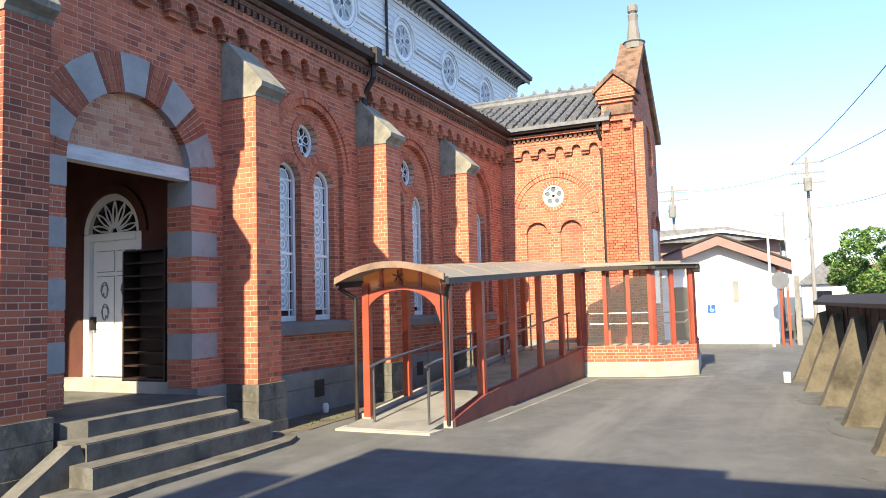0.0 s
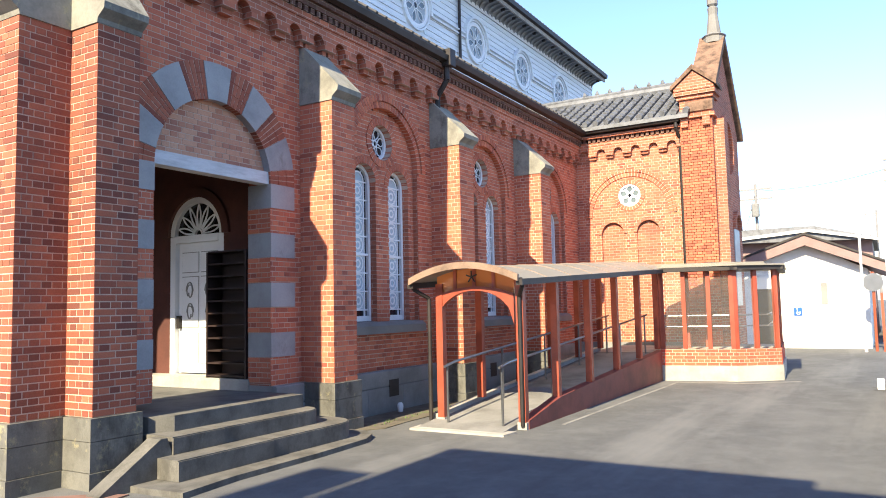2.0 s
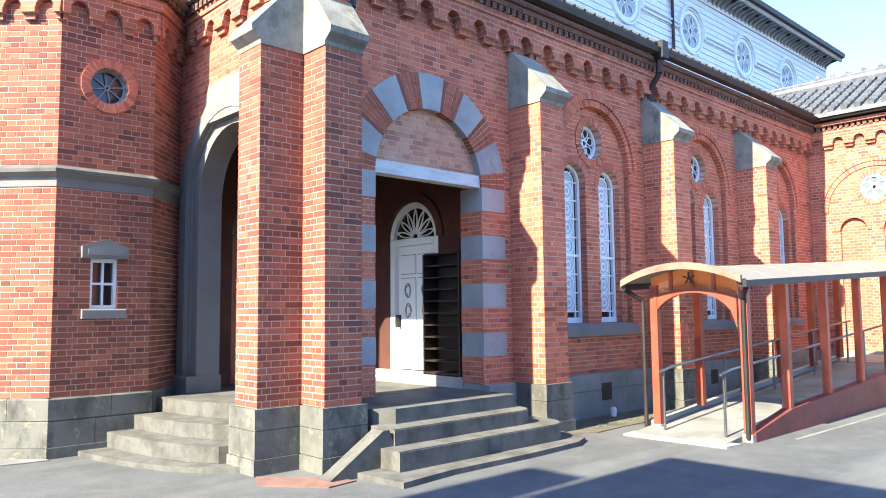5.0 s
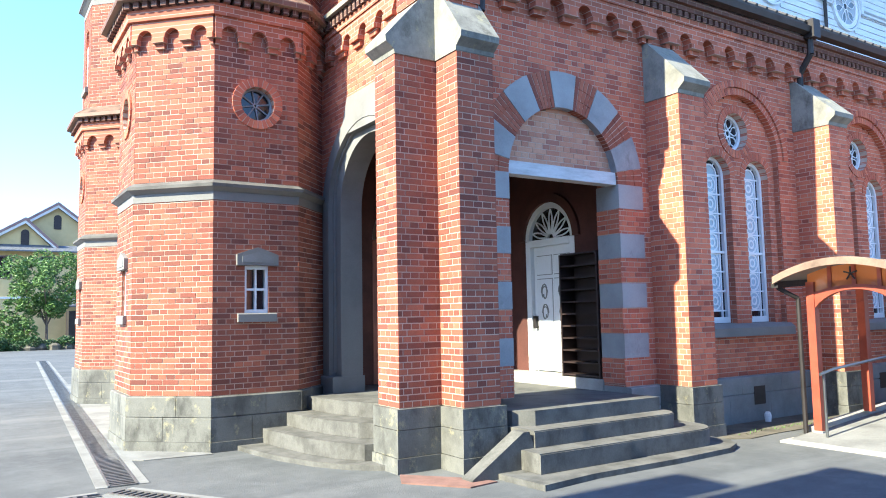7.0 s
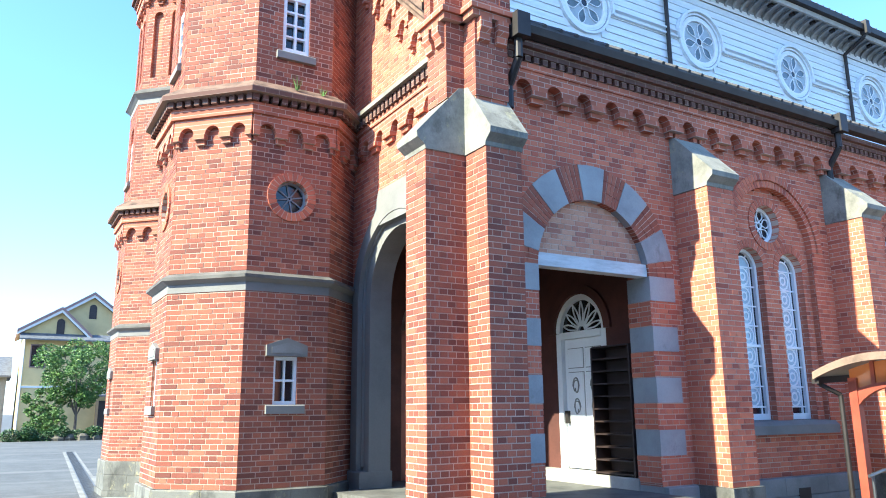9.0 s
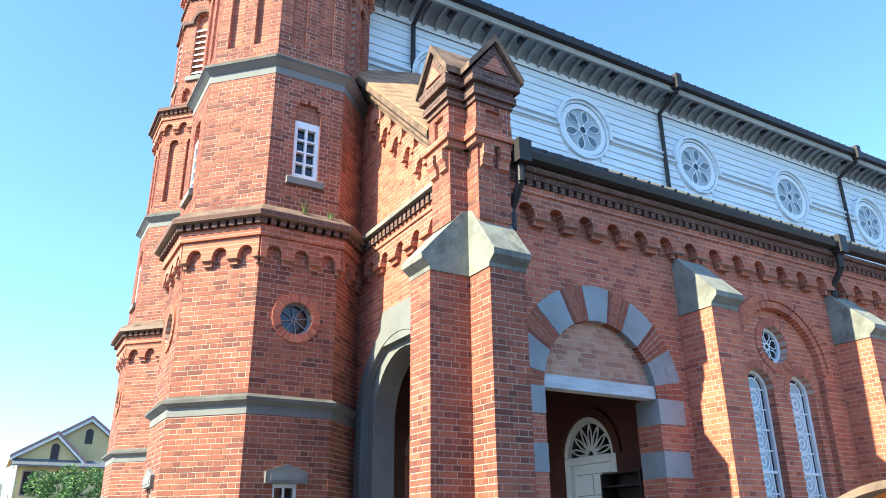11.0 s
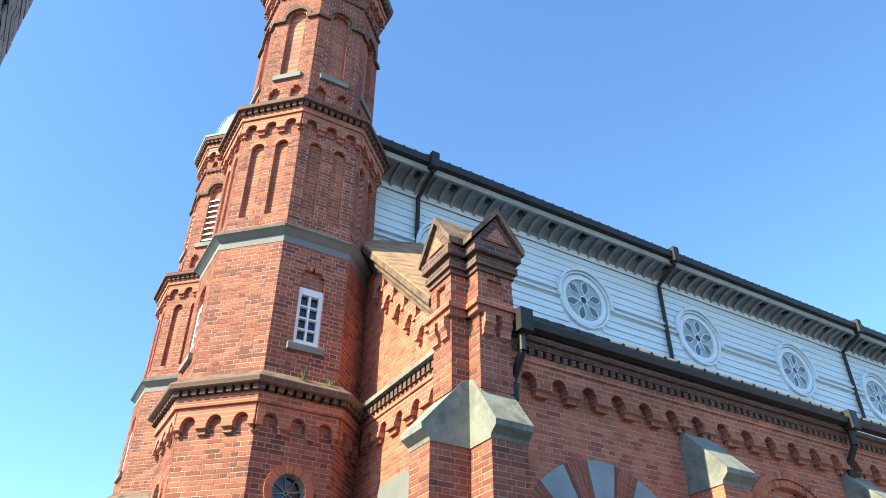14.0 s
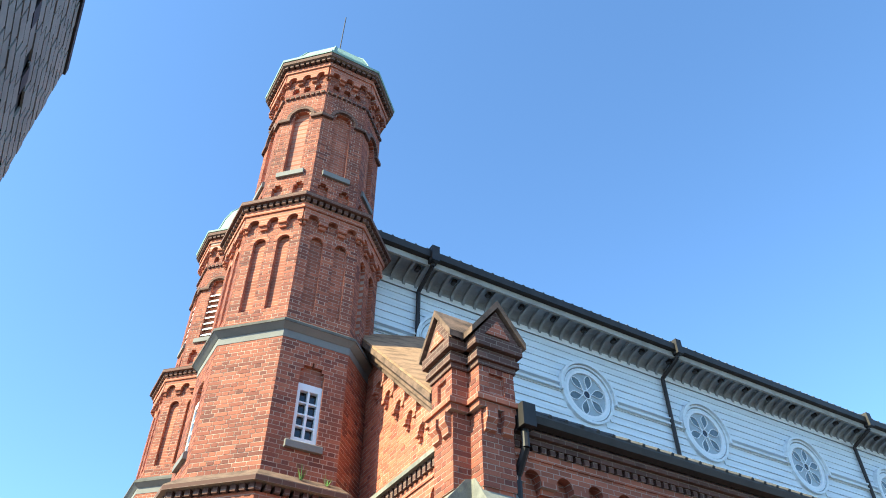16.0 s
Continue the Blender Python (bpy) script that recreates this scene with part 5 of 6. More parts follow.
ys = [ym - 0.64 + 0.08 * k for k in range(17)]
f.strip([[(4.96, y, spandrel_low(y)), (5.04, y, spandrel_low(y)), (5.04, y, arch_low(y) + 0.06), (4.96, y, arch_low(y) + 0.06)] for y in ys])
g.strip([[(4.99, y, arch_low(y) + 0.06), (5.01, y, arch_low(y) + 0.06), (5.01, y, 2.08 + 0.21 * (1 - ((y - ym) / hw) ** 2)), (4.99, y, 2.08 + 0.21 * (1 - ((y - ym) / hw) ** 2))] for y in ys])
part("front_arch", f, RED_PAINT, walkway, "red arched spandrel board")
part("gable_infill", g, AMBER, walkway, "amber sheet above the arch")
for y in (ym - 0.32, ym, ym + 0.32):
    part("gable_stud", Shape().box(XYZ, 4.965, 5.035, y - 0.025, y + 0.025, arch_low(y) + 0.05, 2.10 + 0.21 * (1 - ((y - ym) / hw) ** 2)), RED_PAINT, walkway)
part("bargeboard", Shape().strip([[(4.57, y, 2.06 + h), (4.62, y, 2.06 + h), (4.62, y, 2.155 + h), (4.57, y, 2.155 + h)] for y, h in (vault(-1 + k / 8) for k in range(17))]), BARGE, walkway, "pale worn wooden bargeboard")
star = Shape()
for i in range(5):
    a = math.pi / 2 + i * 2 * math.pi / 5
    star.tube([(4.90, ym, 2.16), (4.90, ym + 0.09 * math.cos(a), 2.16 + 0.09 * math.sin(a))], 0.012, 5)
part("ornament", star, LEAD, walkway)
for y in (Y1 + 0.30, -1.74):
    part("handrail", Shape().tube([(4.70, y, ramp_z(4.7) + 0.81), (5.0, y, ramp_z(5.0) + 0.84), (12.2, y, ramp_z(12.2) + 0.84)], 0.021, 8), STEEL, walkway, "brushed steel handrail")
    for x in (4.78, 6.6, 8.4, 10.2, 12.0):
        part("rail_post", Shape().tube([(x, y, ramp_z(x)), (x, y, ramp_z(x) + 0.84)], 0.019, 8), STEEL, walkway)
# landing
LZ = 0.62
land = [(12.2, -1.2), (12.35, -2.9), (12.62, -4.40), (13.16, -5.18), (16.0, -4.95), (16.0, -3.7), (15.0, -3.7), (15.0, -1.2)]
part("landing_floor", Shape().slab(land, 0.3, LZ), CONCRETE, walkway)
corners = [(12.25, -2.9), (12.5, -4.45), (13.1, -5.28), (16.0, -5.02)]
for (xa, ya), (xb, yb) in zip(corners, corners[1:]):
    L = math.hypot(xb - xa, yb - ya)
    fr = Frame(xa, ya, (xb - xa) / L, (yb - ya) / L, (yb - ya) / L, -(xb - xa) / L)
    brick_wall("low_brick_wall", walkway, fr, 0, L, 0.33, 0.69, (), 0.15, label="low bright red brick wall", mat=NEW_BRICK)
    part("concrete_base", Shape().box(fr, -0.01, L + 0.01, -0.15, 0.03, 0, 0.33), CONCRETE, walkway, "white-grey concrete base")
    n = max(1, round(L / 0.62))
    for k in range(n + 1):
        u = min(max(L * k / n, 0.05), L - 0.05)
        p = fr(u, -0.07, 0)
        part("post", Shape().box(Frame(p[0], p[1], *fr.u, *fr.n), -0.045, 0.045, -0.045, 0.045, 0.69, 2.42), RED_PAINT, walkway)
    part("eaves_beam", Shape().box(fr, -0.1, L + 0.1, -0.06, 0.12, 2.40, 2.49), LEAD, walkway)
    for h in (1.18, 1.42):
        part("handrail", Shape().tube([fr(0, -0.25, h), fr(L, -0.25, h)], 0.016, 8), STEEL, walkway)
    part("clear_panel", Shape().box(fr, 0.05, L - 0.05, -0.074, -0.066, 0.72, 2.36), PANEL, walkway).visible_shadow = False
top = [(12.45, -2.0), (12.2, -2.95), (12.35, -4.55), (13.0, -5.44), (16.2, -5.14), (16.2, -3.6), (14.6, -3.6), (13.9, -2.4)]
part("landing_roof", Shape().slab(top, 2.495, 2.525), ROOF_SHEET, walkway, "smoked roof sheet over the landing")
part("roof_crown", Shape().slab([(12.7, -2.3), (12.6, -2.9), (12.8, -4.2), (13.3, -5.0), (16.0, -4.8), (16.0, -3.9), (14.2, -3.9), (13.6, -2.7)], 2.526, 2.60), ROOF_SHEET, walkway)
for p in ((13.6, -2.5), (14.1, -3.1), (14.4, -3.5), (15.6, -3.85)):
    part("post", Shape().box(Frame(p[0], p[1], 1, 0, 0, 1), -0.05, 0.05, -0.05, 0.05, LZ, 2.49), RED_PAINT, walkway)

# ---- the yard beyond ----
shed = thing("annex_building", "low white plastered annex with mauve gable fascia", "building")
SH = Frame(25.0, 0, 0, -1, -1, 0)
part("gable_wall", Shape().prism(SH, [(2.4, 0), (6.8, 0), (6.8, 2.75), (4.91, 3.75), (2.4, 2.95)], -6, 0), PLASTER, shed, "white plaster gable wall")
for sgn, u in ((1, 7.35), (-1, 2.2)):
    e = 2.62 if sgn > 0 else 2.72
    part("gable_fascia", Shape().prism(SH, [(u, e), (u, e + 0.32), (4.91, 4.02), (4.91, 3.66)], -6.5, 0.45), MAUVE, shed, "mauve gable fascia")
    part("roof_edge", Shape().prism(SH, [(u, e + 0.325), (u, e + 0.40), (4.91, 4.10), (4.91, 4.025)], -6.5, 0.5), LEAD, shed)
part("annex_door", Shape().box(SH, 3.02, 3.70, -0.05, 0.02, 0, 2.15), LEAD, shed, "dark open doorway")
part("annex_window", Shape().box(SH, 5.32, 5.52, -0.05, 0.02, 1.55, 2.32), FOUNDATION, shed, "narrow grey shutter")
sg = part("access_sign", Shape().box(SH, 4.40, 4.68, 0.0, 0.02, 1.16, 1.46), SIGN_BLUE, shed, "blue wheelchair sign")
part("wheel_mark", Shape().arc(SH, 4.55, 1.27, 0.05, 0.072, 150, 400, 12, 0.02, 0.024).tube([SH(4.51, 0.026, 1.40), SH(4.52, 0.026, 1.29), SH(4.59, 0.026, 1.28), SH(4.61, 0.026, 1.22)], 0.010, 5).arc(SH, 4.51, 1.425, 0.0, 0.022, 0, 360, 8, 0.02, 0.024), WHITE, sg)
hall = thing("hall_building", "long building with dark hipped roof and white eaves", "building")
HB = Frame(34.0, 0, 0, -1, -1, 0)
part("hall_wall", Shape().box(HB, -3, 6.9, -9, 0, 0, 4.58), MAUVE, hall)
part("hall_roof", Shape().prism(HB, [(-3.6, 4.60), (7.1, 4.36), (7.1, 4.44), (4.6, 5.12), (-1, 5.12), (-3.6, 4.7)], -9.5, 0.6), TILE, hall, "grey tiled hipped roof")
part("eaves_board", Shape().prism(HB, [(1.0, 4.58), (4.4, 4.84), (7.2, 4.28), (7.2, 4.38), (4.4, 4.97), (1.0, 4.72)], 0.605, 0.75), WHITE, hall)

# board fence with concrete props
fence = thing("board_fence", "black board fence with tiled coping, held by concrete props", "fence")
FX, FY = 4.6, -8.72
fl = math.hypot(9.4, 1.0)
FE = Frame(FX - 6, FY - 0.64, 9.4 / fl, 1.0 / fl, -1.0 / fl, 9.4 / fl)
for k in range(46):
    part("board", Shape().box(FE, k * 0.30, k * 0.30 + 0.285, -0.03, random.uniform(0, 0.012), 0.05, 1.55), BLACK_WOOD, fence)
part("coping", Shape().prism_side(FE, [(-0.22, 1.52), (0.20, 1.52), (0.20, 1.58), (0.0, 1.72), (-0.22, 1.58)], -0.2, 14.0), BLACK_WOOD, fence, "dark tiled coping")
for u in (4.3, 6.2, 8.05, 10.0, 11.9, 13.6):
    prop = thing("concrete_prop", "mossy wedge-shaped concrete prop leaning on the black fence", "prop", group="props along the fence",
                 shape=Shape().prism_side(FE, [(0.02, 0), (0.72, 0), (0.68, 0.06), (0.17, 1.36), (0.02, 1.40)], u - 0.12, u + 0.12), mat=OLD_CONCRETE)


def utility_pole(x, y, h, arms, label):
    p = thing("utility_pole", label, "utility pole", group="utility poles")
    part("shaft", Shape().lathe(x, y, [(0.125, 0), (0.075, h)], 10), POLE, p)
    for k in range(arms):
        z = h - 0.35 - k * 0.55
        part("crossarm", Shape().box(XYZ, x - 0.05, x + 0.05, y - 0.85, y + 0.85, z, z + 0.09), POLE, p)
        for e in (-0.75, -0.3, 0.35, 0.75):
            part("insulator", Shape().lathe(x, y + e, [(0.04, z + 0.09), (0.06, z + 0.16), (0.03, z + 0.24)], 6), WHITE, p)
    if arms > 1:
        part("transformer", Shape().lathe(x - 0.35, y, [(0.20, h - 1.9), (0.22, h - 1.8), (0.22, h - 1.2), (0.1, h - 1.12)], 10), FOUNDATION, p)
        part("lamp_arm", Shape().tube([(x, y, h * 0.55), (x - 0.3, y + 0.9, h * 0.56)], 0.03, 6), WHITE, p)
    return p


utility_pole(40.0, -8.4, 9.2, 3, "grey concrete utility pole with crossarms and transformer")
utility_pole(40.2, -1.3, 8.3, 2, "grey concrete utility pole with two crossarms")
utility_pole(62.0, -7.0, 8.6, 1, "distant thin utility pole")
thing("signal_pole", "slim white pole beside the annex", "pole", Shape().lathe(23.2, -6.65, [(0.045, 0), (0.035, 4.7)], 8), WHITE)
mirror = thing("traffic_mirror", "round convex road mirror on an orange post", "mirror")
part("mirror_post", Shape().tube([(23.6, -6.95, 0), (23.6, -6.95, 2.6)], 0.045, 8), ORANGE, mirror)
part("mirror_disc", Shape().arc(Frame(23.6, -6.95, 0, -1, -1, 0), 0, 2.25, 0.0, 0.30, 0, 360, 16, 0.05, 0.09), STEEL, mirror)
thing("orange_post", "dark orange gate post on the roadside", "post", Shape().box(XYZ, 23.45, 23.55, -7.22, -7.14, 0, 1.9), ORANGE)
thing("gate_pillar", "pale concrete gate pillar", "pillar", Shape().box(XYZ, 24.0, 24.2, -7.55, -7.38, 0, 2.4), APRON)


def cable(a, b, sag, name="overhead_cable"):
    a, b = Vector(a), Vector(b)
    pts = [a.lerp(b, i / 14) - Vector((0, 0, sag * 4 * (i / 14) * (1 - i / 14))) for i in range(15)]
    thing(name, "thin black overhead cable", "cable", Shape().tube(pts, 0.018, 4), CABLE, group="overhead cables")


cable((40, -8.4, 8.6), (40.2, -1.3, 7.9), 0.3)
cable((40, -9.1, 8.9), (8, -16, 9.5), 0.8)
cable((40, -8.6, 6.4), (10, -15, 6.6), 0.9)
cable((40, -7.7, 8.9), (12, -13, 11), 0.6)
cable((40.2, -1.3, 7.9), (75, 5, 8), 0.5)
cable((40, -8.4, 5.0), (62, -7, 6.0), 0.4)
for n, (x, y, w, h, mt) in enumerate(((58, -9.5, 3, 4.2, PLASTER), (66, -12.5, 4, 4.8, YELLOW_WALL), (85, -11, 5, 5.5, PLASTER))):
    hs = thing("distant_house", "small distant house with low pitched roof", "house", group="distant houses")
    part("wall", Shape().box(XYZ, x, x + 6, y - w / 2, y + w / 2, 0, h * 0.6), mt, hs)
    part("roof", Shape().prism(Frame(x - 0.3, y, 0, -1, -1, 0), [(-w / 2 - 0.3, h * 0.6), (w / 2 + 0.3, h * 0.6), (0, h)], -6.6, 0), MAUVE if n else TILE, hs)
    part("window", Shape().box(Frame(x, y, 0, -1, -1, 0), -0.5, 0.5, 0, 0.03, h * 0.25, h * 0.48), DARK_GLASS, hs)
thing("roadside_fence", "low grey fence along the road", "fence", Shape().box(XYZ, 30, 55, -7.5, -7.4, 0, 1.0), FOUNDATION)


# ---- trees ----
def leaf_crown(name, parent, blobs, n, size, mat, seed):
    rng = random.Random(seed)
    v, f = [], []
    for i in range(n):
        c, rad = rng.choice(blobs)
        while True:
            d = Vector((rng.uniform(-1, 1), rng.uniform(-1, 1), rng.uniform(-1, 1)))
            if 0.05 < d.length < 1:
                break
        d = d.normalized() * d.length ** 0.45
        p = Vector(c) + Vector((d.x * rad, d.y * rad, d.z * rad * 0.8))
        a = Vector((rng.gauss(0, 1), rng.gauss(0, 1), rng.gauss(0, 0.6))).normalized() * size * rng.uniform(0.6, 1.3)
        b = a.cross(Vector((rng.gauss(0, 1), rng.gauss(0, 1), rng.gauss(0, 1)))).normalized() * size * 0.35
        k = len(v)
        v += [tuple(p - a), tuple(p - a * 0.1 + b), tuple(p + a), tuple(p - a * 0.1 - b)]
        f.append((k, k + 1, k + 2, k + 3))
    s = Shape()
    s.v, s.f = v, f
    return part(name, s, mat, parent, kind="stuff")


def tree(x, y, h, r, mat, seed, n, size, label, low=0.35, vase=0.0):
    """A forked trunk with limbs that end in many small clumps of leaves; vase: how much the crown widens upwards."""
    t = thing("tree", label, "tree")
    rng = random.Random(seed)
    part("trunk", Shape().lathe(x, y, [(0.02 * h, 0), (0.014 * h, h * 0.12), (0.012 * h, h * 0.24)], 8), BARK, t)
    blobs = []
    for i in range(30):
        a, q = 2.4 * i + rng.uniform(-0.3, 0.3), low + (0.93 - low) * ((i + 0.5) / 30)
        round_ = math.sqrt(max(0.08, 1 - ((q - 0.6) / 0.45) ** 2))
        w = r * (round_ * (1 - vase) + vase * min(1.0, 0.12 + 1.25 * (q - low) / (0.8 - low)) * (1 if q < 0.85 else 0.72)) * rng.choice((0.35, 0.6, 0.78, 0.82))
        c = (x + w * math.cos(a), y + w * math.sin(a), h * q)
        blobs.append((c, r * rng.uniform(0.16, 0.29)))
        if i % 3 == 0:
            part("limb", Shape().tube([(x, y, h * 0.22), (x + 0.35 * (c[0] - x), y + 0.35 * (c[1] - y), h * 0.22 + 0.55 * (c[2] - h * 0.22)), c], 0.0055 * h, 5), BARK, t)
    leaf_crown("crown", t, blobs, n, size, mat, seed)


tree(0.2, 50.0, 6.7, 2.9, LEAF, 3, 11000, 0.12, "spreading green garden tree with slender forked trunk", 0.36, 0.8)
tree(-1.9, 50.4, 3.5, 1.35, LEAF, 5, 4500, 0.11, "small bushy green tree beside the yellow house", 0.15)
tree(-1.2, 48.9, 2.0, 0.8, LEAF, 6, 2500, 0.09, "young leafy shrub under the garden tree", 0.15)
tree(45.0, -12.3, 5.6, 3.4, LEAF, 7, 13000, 0.15, "dense green roadside tree", 0.2)
tree(52.0, -12.6, 4.0, 2.4, LEAF, 8, 6000, 0.15, "dense green roadside tree", 0.2)
bed = thing("planting_bed", "low planting bed edged with rough stones", "planting bed")
part("stone_edge", Shape().slab([(-4.5, 48.0), (-1.5, 46.9), (3.0, 46.4), (4.4, 47.2), (4.4, 50), (-4, 51)], 0, 0.35), OLD_CONCRETE, bed)
rng = random.Random(12)
for i in range(5):
    x = -1.0 + i * 0.75 + rng.uniform(-0.15, 0.15)
    part("rock", Shape().lathe(x, 46.5 + rng.uniform(-0.2, 0.4), [(0.40, 0), (rng.uniform(0.36, 0.5), 0.16), (rng.uniform(0.25, 0.4), rng.uniform(0.28, 0.4)), (0.16, 0.44)], 7, rng.uniform(0, 3)), OLD_CONCRETE, bed)
leaf_crown("shrubs", bed, [((-3.6 + i * 0.62 + 0.3 * math.sin(i * 2.1), 46.9, 0.34 + 0.14 * math.sin(i * 1.7)), 0.55) for i in range(13)], 9000, 0.09, LEAF_DARK, 14)

# yellow house
house = thing("yellow_house", "cream-yellow two-storey house with twin gables and brown eaves", "house")
HF = Frame(0, 58, 1, 0, 0, -1)
HR = Frame(0, 60, 1, 0, 0, -1)
part("house_wall", Shape().prism(HF, [(-3.2, 0), (3.0, 0), (3.0, 7.2), (1.2, 7.5), (-0.77, 9.4), (-3.2, 7.85)], -9, 0), YELLOW_WALL, house, "cream-yellow rendered wall")
part("house_wall", Shape().prism(HR, [(-2.9, 0), (7.0, 0), (7.0, 6.8), (1.63, 11.0), (-2.9, 8.1)], -10, 0), YELLOW_WALL, house)
for fr, (la, lz), (ma, mz), (ra, rz) in ((HF, (-3.7, 7.75), (-0.77, 9.6), (1.5, 7.45)), (HR, (-3.1, 8.1), (1.63, 11.2), (7.3, 6.85))):
    part("roof_slope", Shape().prism(fr, [(la, lz), (ma, mz), (ma, mz + 0.24), (la, lz + 0.22)], -9.5, 0.5), MAUVE, house)
    part("roof_slope", Shape().prism(fr, [(ra, rz), (ma, mz), (ma, mz + 0.24), (ra, rz + 0.22)], -9.5, 0.5), MAUVE, house)
    part("bargeboard", Shape().prism(fr, [(la, lz - 0.2), (ma, mz - 0.22), (ra, rz - 0.2), (ra, rz), (ma, mz), (la, lz)], 0.3, 0.42), PLASTER, house)
for fr, c, zb in ((HF, -0.77, 7.75), (HR, 1.63, 9.25)):
    part("attic_vent", Shape().arc(fr, c, zb + 0.9, 0, 0.28, 0, 180, 8, 0, 0.05).box(fr, c - 0.28, c + 0.28, 0, 0.05, zb, zb + 0.9), SHELF, house, "dark arched attic louvre")
part("lean_to_roof", Shape().prism_side(HF, [(0, 7.55), (1.0, 7.15), (1.0, 7.25), (0, 7.75)], -3.5, 3.2), TILE, house, "grey tiled lean-to roof under the gable")
for u, z in ((-2.6, 5.2), (0.4, 5.2)):
    w = part("house_window", Shape().box(HF, u, u + 0.95, 0, 0.04, z, z + 1.6), DARK_GLASS, house)
    part("window_frame", Shape().box(HF, u - 0.08, u, 0, 0.08, z - 0.08, z + 1.68).box(HF, u + 0.95, u + 1.03, 0, 0.08, z - 0.08, z + 1.68).box(HF, u, u + 0.95, 0, 0.07, z + 1.6, z + 1.68).box(HF, u, u + 0.95, 0, 0.07, z - 0.08, z).box(HF, u + 0.45, u + 0.50, 0.04, 0.07, z, z + 1.6), MAUVE, w)
part("house_band", Shape().box(HF, -3.22, 3.0, 0, 0.06, 3.6, 3.75), PLASTER, house)
part("corner_pipe", Shape().tube([HF(-3.12, 0.1, 7.6), HF(-3.12, 0.1, 0.0)], 0.06, 6), PLASTER, house)
part("side_shed", Shape().box(Frame(0, 56, 1, 0, 0, -1), 2.2, 8.0, -2, 0, 0, 2.6), LEAD, house, "dark open carport")
part("side_roof", Shape().prism_side(Frame(0, 56, 1, 0, 0, -1), [(0.5, 2.9), (0.5, 3.0), (-2, 4.6), (-2, 4.5)], 1.9, 8.0), TILE, house)
nb = thing("neighbour_house", "grey neighbouring house, dark at ground level", "house")
part("wall", Shape().box(Frame(0, 62, 1, 0, 0, -1), -16, -4.0, -8, 0, 0, 4.6), FOUNDATION, nb)
part("roof", Shape().prism_side(Frame(0, 62, 1, 0, 0, -1), [(0.6, 4.5), (0.6, 4.65), (-4, 6.4), (-8, 4.6), (-8, 4.5)], -16.5, -3.7), TILE, nb)
part("opening", Shape().box(Frame(0, 62, 1, 0, 0, -1), -9.5, -5.0, 0, 0.03, 0, 2.3), LEAD, nb)
thing("storage_bin", "dark storage bin by the far house", "bin", Shape().box(XYZ, -7.6, -5.2, 55, 58, 0.0, 1.3).box(XYZ, -7.4, -5.4, 55.6, 57.6, 1.3, 1.75), LEAD)


# ---- drains ----
def drain(a, b, w, label):
    d = thing("drain_channel", label, "drain", kind="structure")
    a, b = Vector(a), Vector(b)
    L = (b - a).length
    u = (b - a) / L
    fr = Frame(a.x, a.y, u.x, u.y, -u.y, u.x)
    part("edge_strip", Shape().box(fr, 0, L, -w / 2 - 0.11, -w / 2, -0.02, 0.008).box(fr, 0, L, w / 2, w / 2 + 0.11, -0.02, 0.008), APRON, d, "pale concrete edging")
    part("channel_bed", Shape().box(fr, 0, L, -w / 2, w / 2, -0.02, 0.003), LEAD, d)
    bars = Shape()
    for i in range(int(L / 0.09)):
        bars.box(fr, i * 0.09, i * 0.09 + 0.035, -w / 2 + 0.01, w / 2 - 0.01, 0.003, 0.016)
    part("grating", bars, GRATE, d, kind="stuff")
    part("grating_rim", Shape().box(fr, 0, L, -w / 2, -w / 2 + 0.025, 0.003, 0.018).box(fr, 0, L, w / 2 - 0.025, w / 2, 0.003, 0.018), GRATE, d)


drain((-3.18, 1.25), (-1.55, 31.0), 0.30, "steel drain grating with pale concrete edges along the front")
drain((-9.0, 0.78), (-3.45, 0.92), 0.14, "narrow steel drain grating across the yard")
drain((-3.30, 1.0), (-2.4, -0.5), 0.22, "steel drain grating beside the steps")
thing("concrete_apron", "pale concrete apron at the foot of the towers", "paving", Shape().slab([(-3.05, 2.9), (-2.72, 2.6), (-1.9, 2.5), (-1.9, 16), (-2.35, 16)], 0, 0.012), APRON, kind="structure")
thing("mossy_strip", "mossy earth strip at the foot of the long wall", "ground", Shape().slab([(3.8, -0.72), (4.25, -1.0), (4.9, -0.95), (15, -1.0), (15, -0.1), (3.8, -0.1)], 0, 0.012), OLD_CONCRETE, kind="structure")

# ---- building behind the camera's place ----
annex = thing("tiled_block", "tall plain building faced with grey block tiles", "building")
part("block_wall", Shape().box(XYZ, -11, -5.51, -6.85, -2.85, 0, 6.64), JOINT_GREY, annex)
EB = Frame(-5.50, 0, 0, -1, 1, 0)
VENTS = ((3.70, 5.46), (4.22, 5.46))
tl = Shape()
for k in range(55):
    for j in range(18):
        u, z = 2.85 + j * 0.24 - (0.12 if k % 2 else 0), k * 0.1195
        a, b = max(u + 0.010, 2.85), min(u + 0.230, 6.85)
        if b - a > 0.02 and not any(abs(u + 0.12 - vu) < 0.13 and abs(z + 0.06 - vz) < 0.09 for vu, vz in VENTS):
            tl.box(EB, a, b, 0, 0.010 + random.uniform(0, 0.006), z + 0.010, z + 0.110)
part("tile_facing", tl, GREY_TILE, annex, "grey block tiles with dark joints", kind="stuff")
part("roof_edge", Shape().box(EB, 2.83, 6.85, -0.3, 0.03, 6.58, 6.66), LEAD, annex, "dark metal roof edge")
for u, z in VENTS:
    part("vent_hole", Shape().box(EB, u - 0.07, u + 0.07, 0, 0.012, z - 0.07, z + 0.07), LEAD, annex)
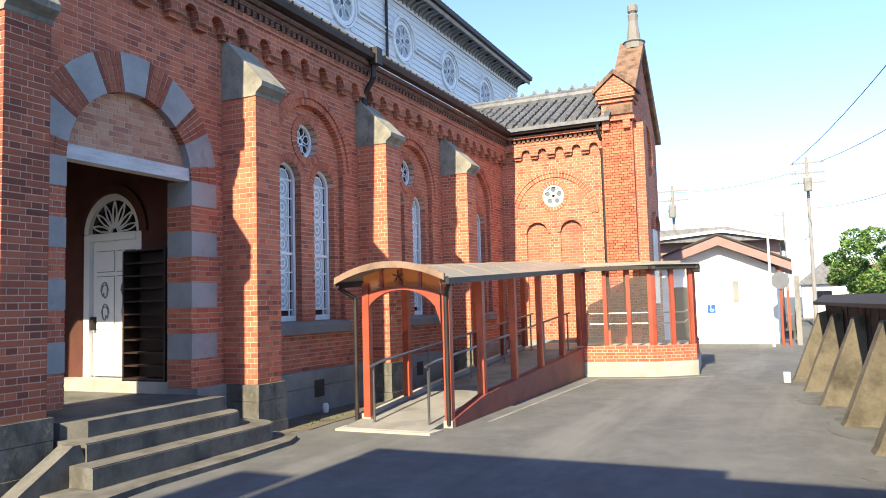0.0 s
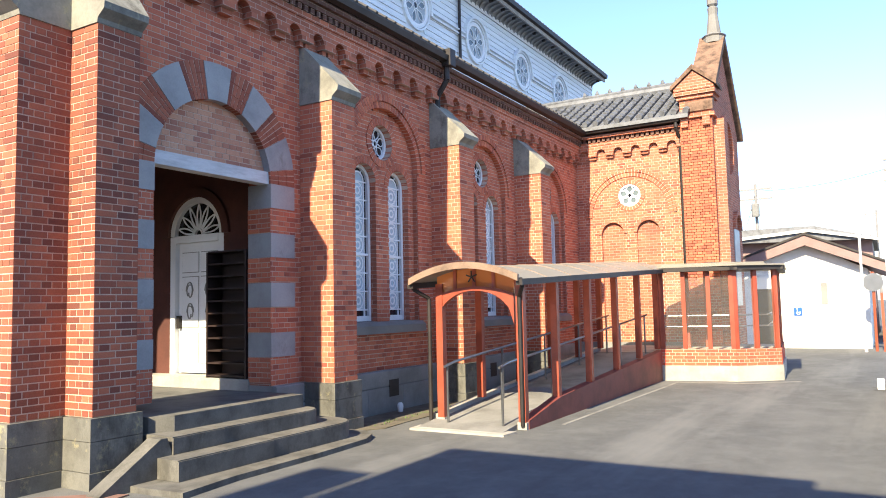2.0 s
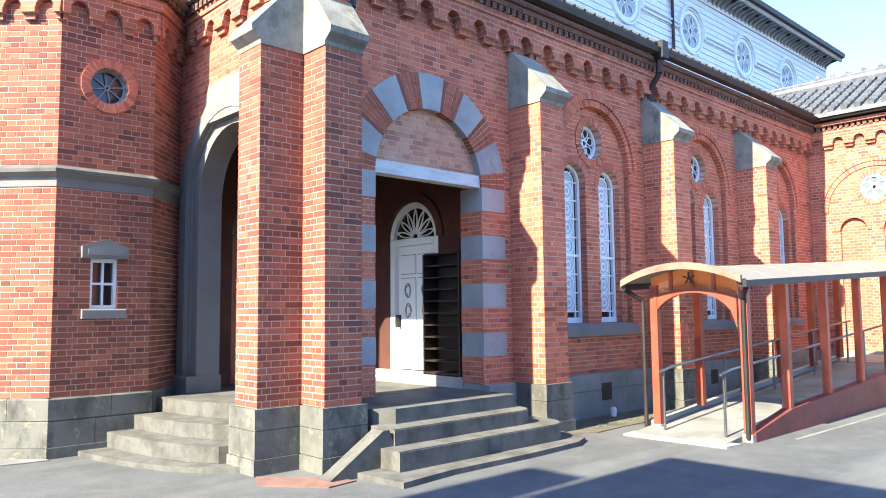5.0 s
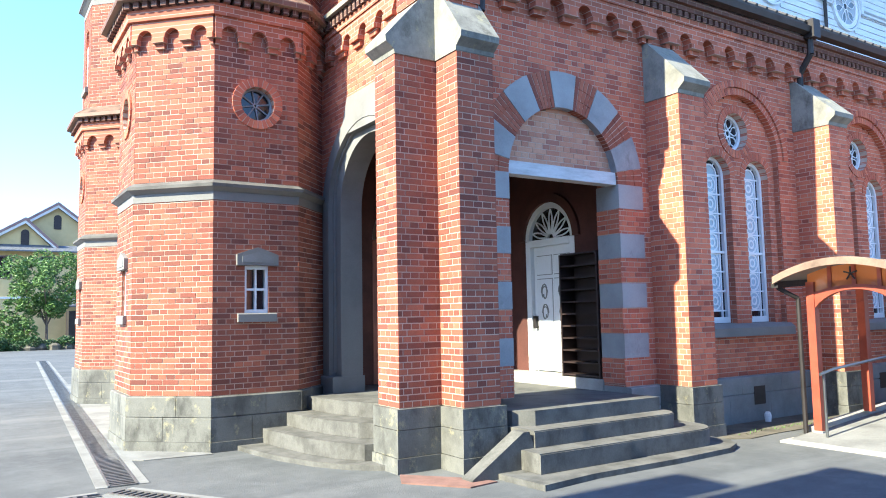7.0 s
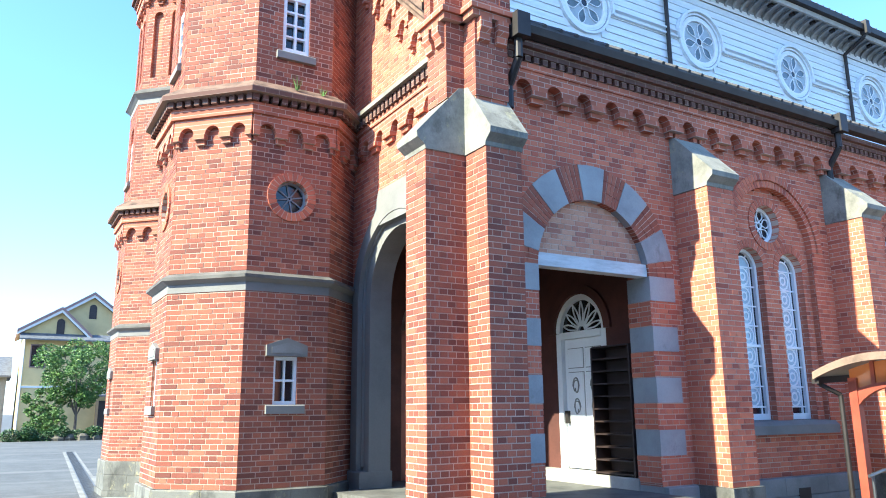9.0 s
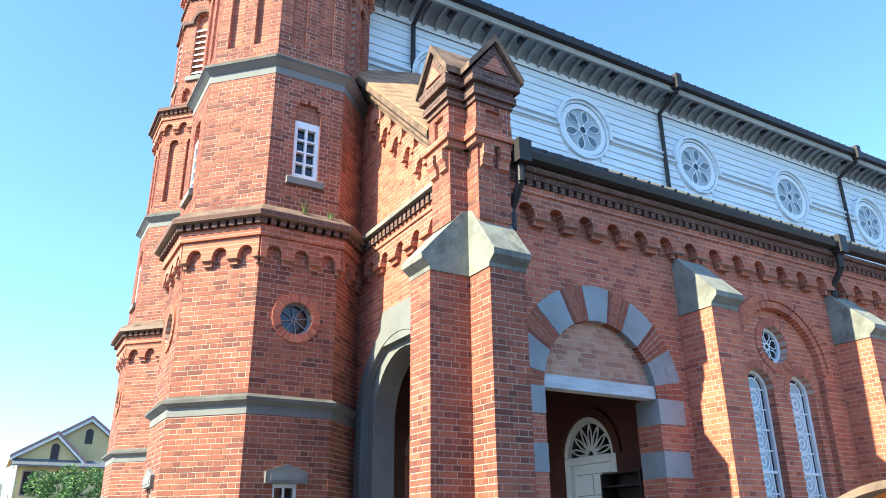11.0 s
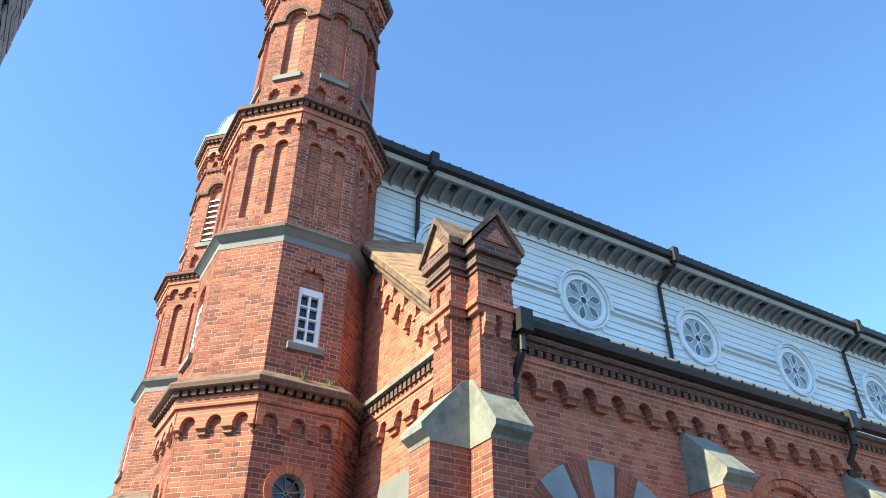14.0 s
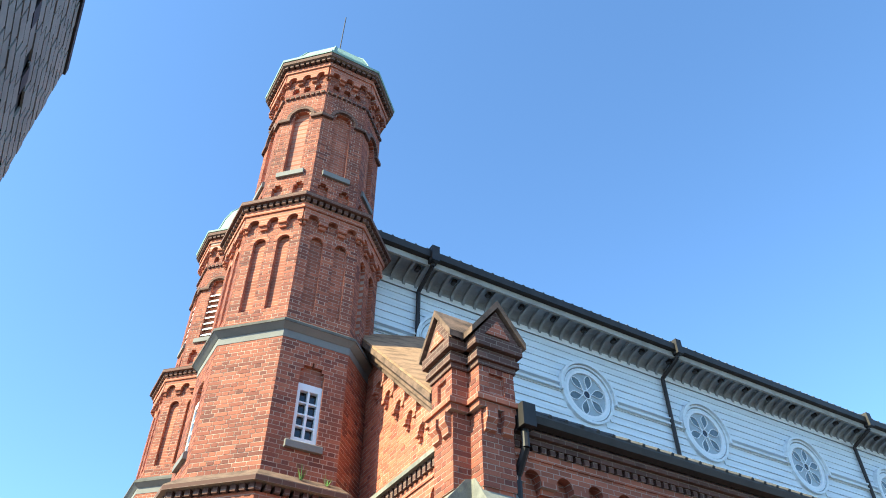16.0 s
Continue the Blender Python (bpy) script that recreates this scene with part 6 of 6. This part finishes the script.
# Two unseen blocks, added and sized only to shape the yard's shadow
part("rear_shadow_block", Shape().box(XYZ, -16, -9.0, -2.84, -2.08, 0, 8.15), GREY_TILE, annex)
part("side_shadow_block", Shape().box(XYZ, -11, -6.0, -16, -6.86, 0, 6.8), GREY_TILE, annex)

# ---- small things ----
thing("white_cup", "small white plastic cup on the ground by the wall vent", "cup", Shape().lathe(5.76, -0.24, [(0.045, 0.012), (0.055, 0.10), (0.05, 0.13), (0.03, 0.16)], 10), WHITE)
thing("white_box", "small white box beside a concrete prop", "box", Shape().box(XYZ, 11.75, 11.87, -7.18, -7.06, 0, 0.2), WHITE)


def tuft(x, y, z, n, h, label):
    rng = random.Random(int(x * 100) + 7)
    s = Shape()
    for i in range(n):
        a, b = rng.uniform(0, 6.28), rng.uniform(0.4, 1.0)
        d = Vector((math.cos(a), math.sin(a), 0))
        e = Vector((-d.y, d.x, 0)) * 0.008
        p = Vector((x, y, z)) + d * 0.02
        q = p + d * 0.05 * b + Vector((0, 0, h * b))
        k = len(s.v)
        s.v += [tuple(p - e), tuple(p + e), tuple(q + d * 0.03)]
        s.f.append((k, k + 1, k + 2))
    tagged(thing("grass_tuft", label, "plant", s, LEAF), kind="stuff")


tuft(-1.30, 2.50, 6.30, 22, 0.26, "green weeds growing from the tower ledge")
tuft(-0.90, 2.50, 6.30, 14, 0.16, "green weeds growing from the tower ledge")
for i in range(26):
    tuft(4.3 + i * 0.21, -0.74 - 0.05 * math.sin(i * 1.7), 0.0, 7, 0.06, "low weeds along the foot of the wall")
edge_rng = random.Random(31)
ragged = [(14.2 - k * 0.14, 0.72 + 0.25 * math.sin(k * 0.31) + edge_rng.uniform(-0.10, 0.10)) for k in range(81)]
thing("dark_asphalt_strip", "dark asphalt strip along the board fence", "ground", Shape().slab([FE(u, o, 0)[:2] for u, o in [(2.9, 0.0), (14.3, 0.0)] + ragged], 0, 0.005), DARK_ASPHALT, kind="structure")
thing("ramp_apron", "pale concrete strip before the ramp", "paving", Shape().slab([(4.30, -1.38), (4.30, -2.86), (4.62, -2.90), (4.62, -1.36)], 0, 0.03), CONCRETE, kind="structure")
thing("yard_seam", "pale worn seam in the asphalt along the ramp", "ground marking", Shape().slab([(5.6, -3.16), (12.0, -3.28), (12.2, -4.7), (12.9, -5.6), (12.85, -5.66), (12.1, -4.76), (11.9, -3.35), (5.6, -3.22)], 0, 0.004), APRON, kind="structure")
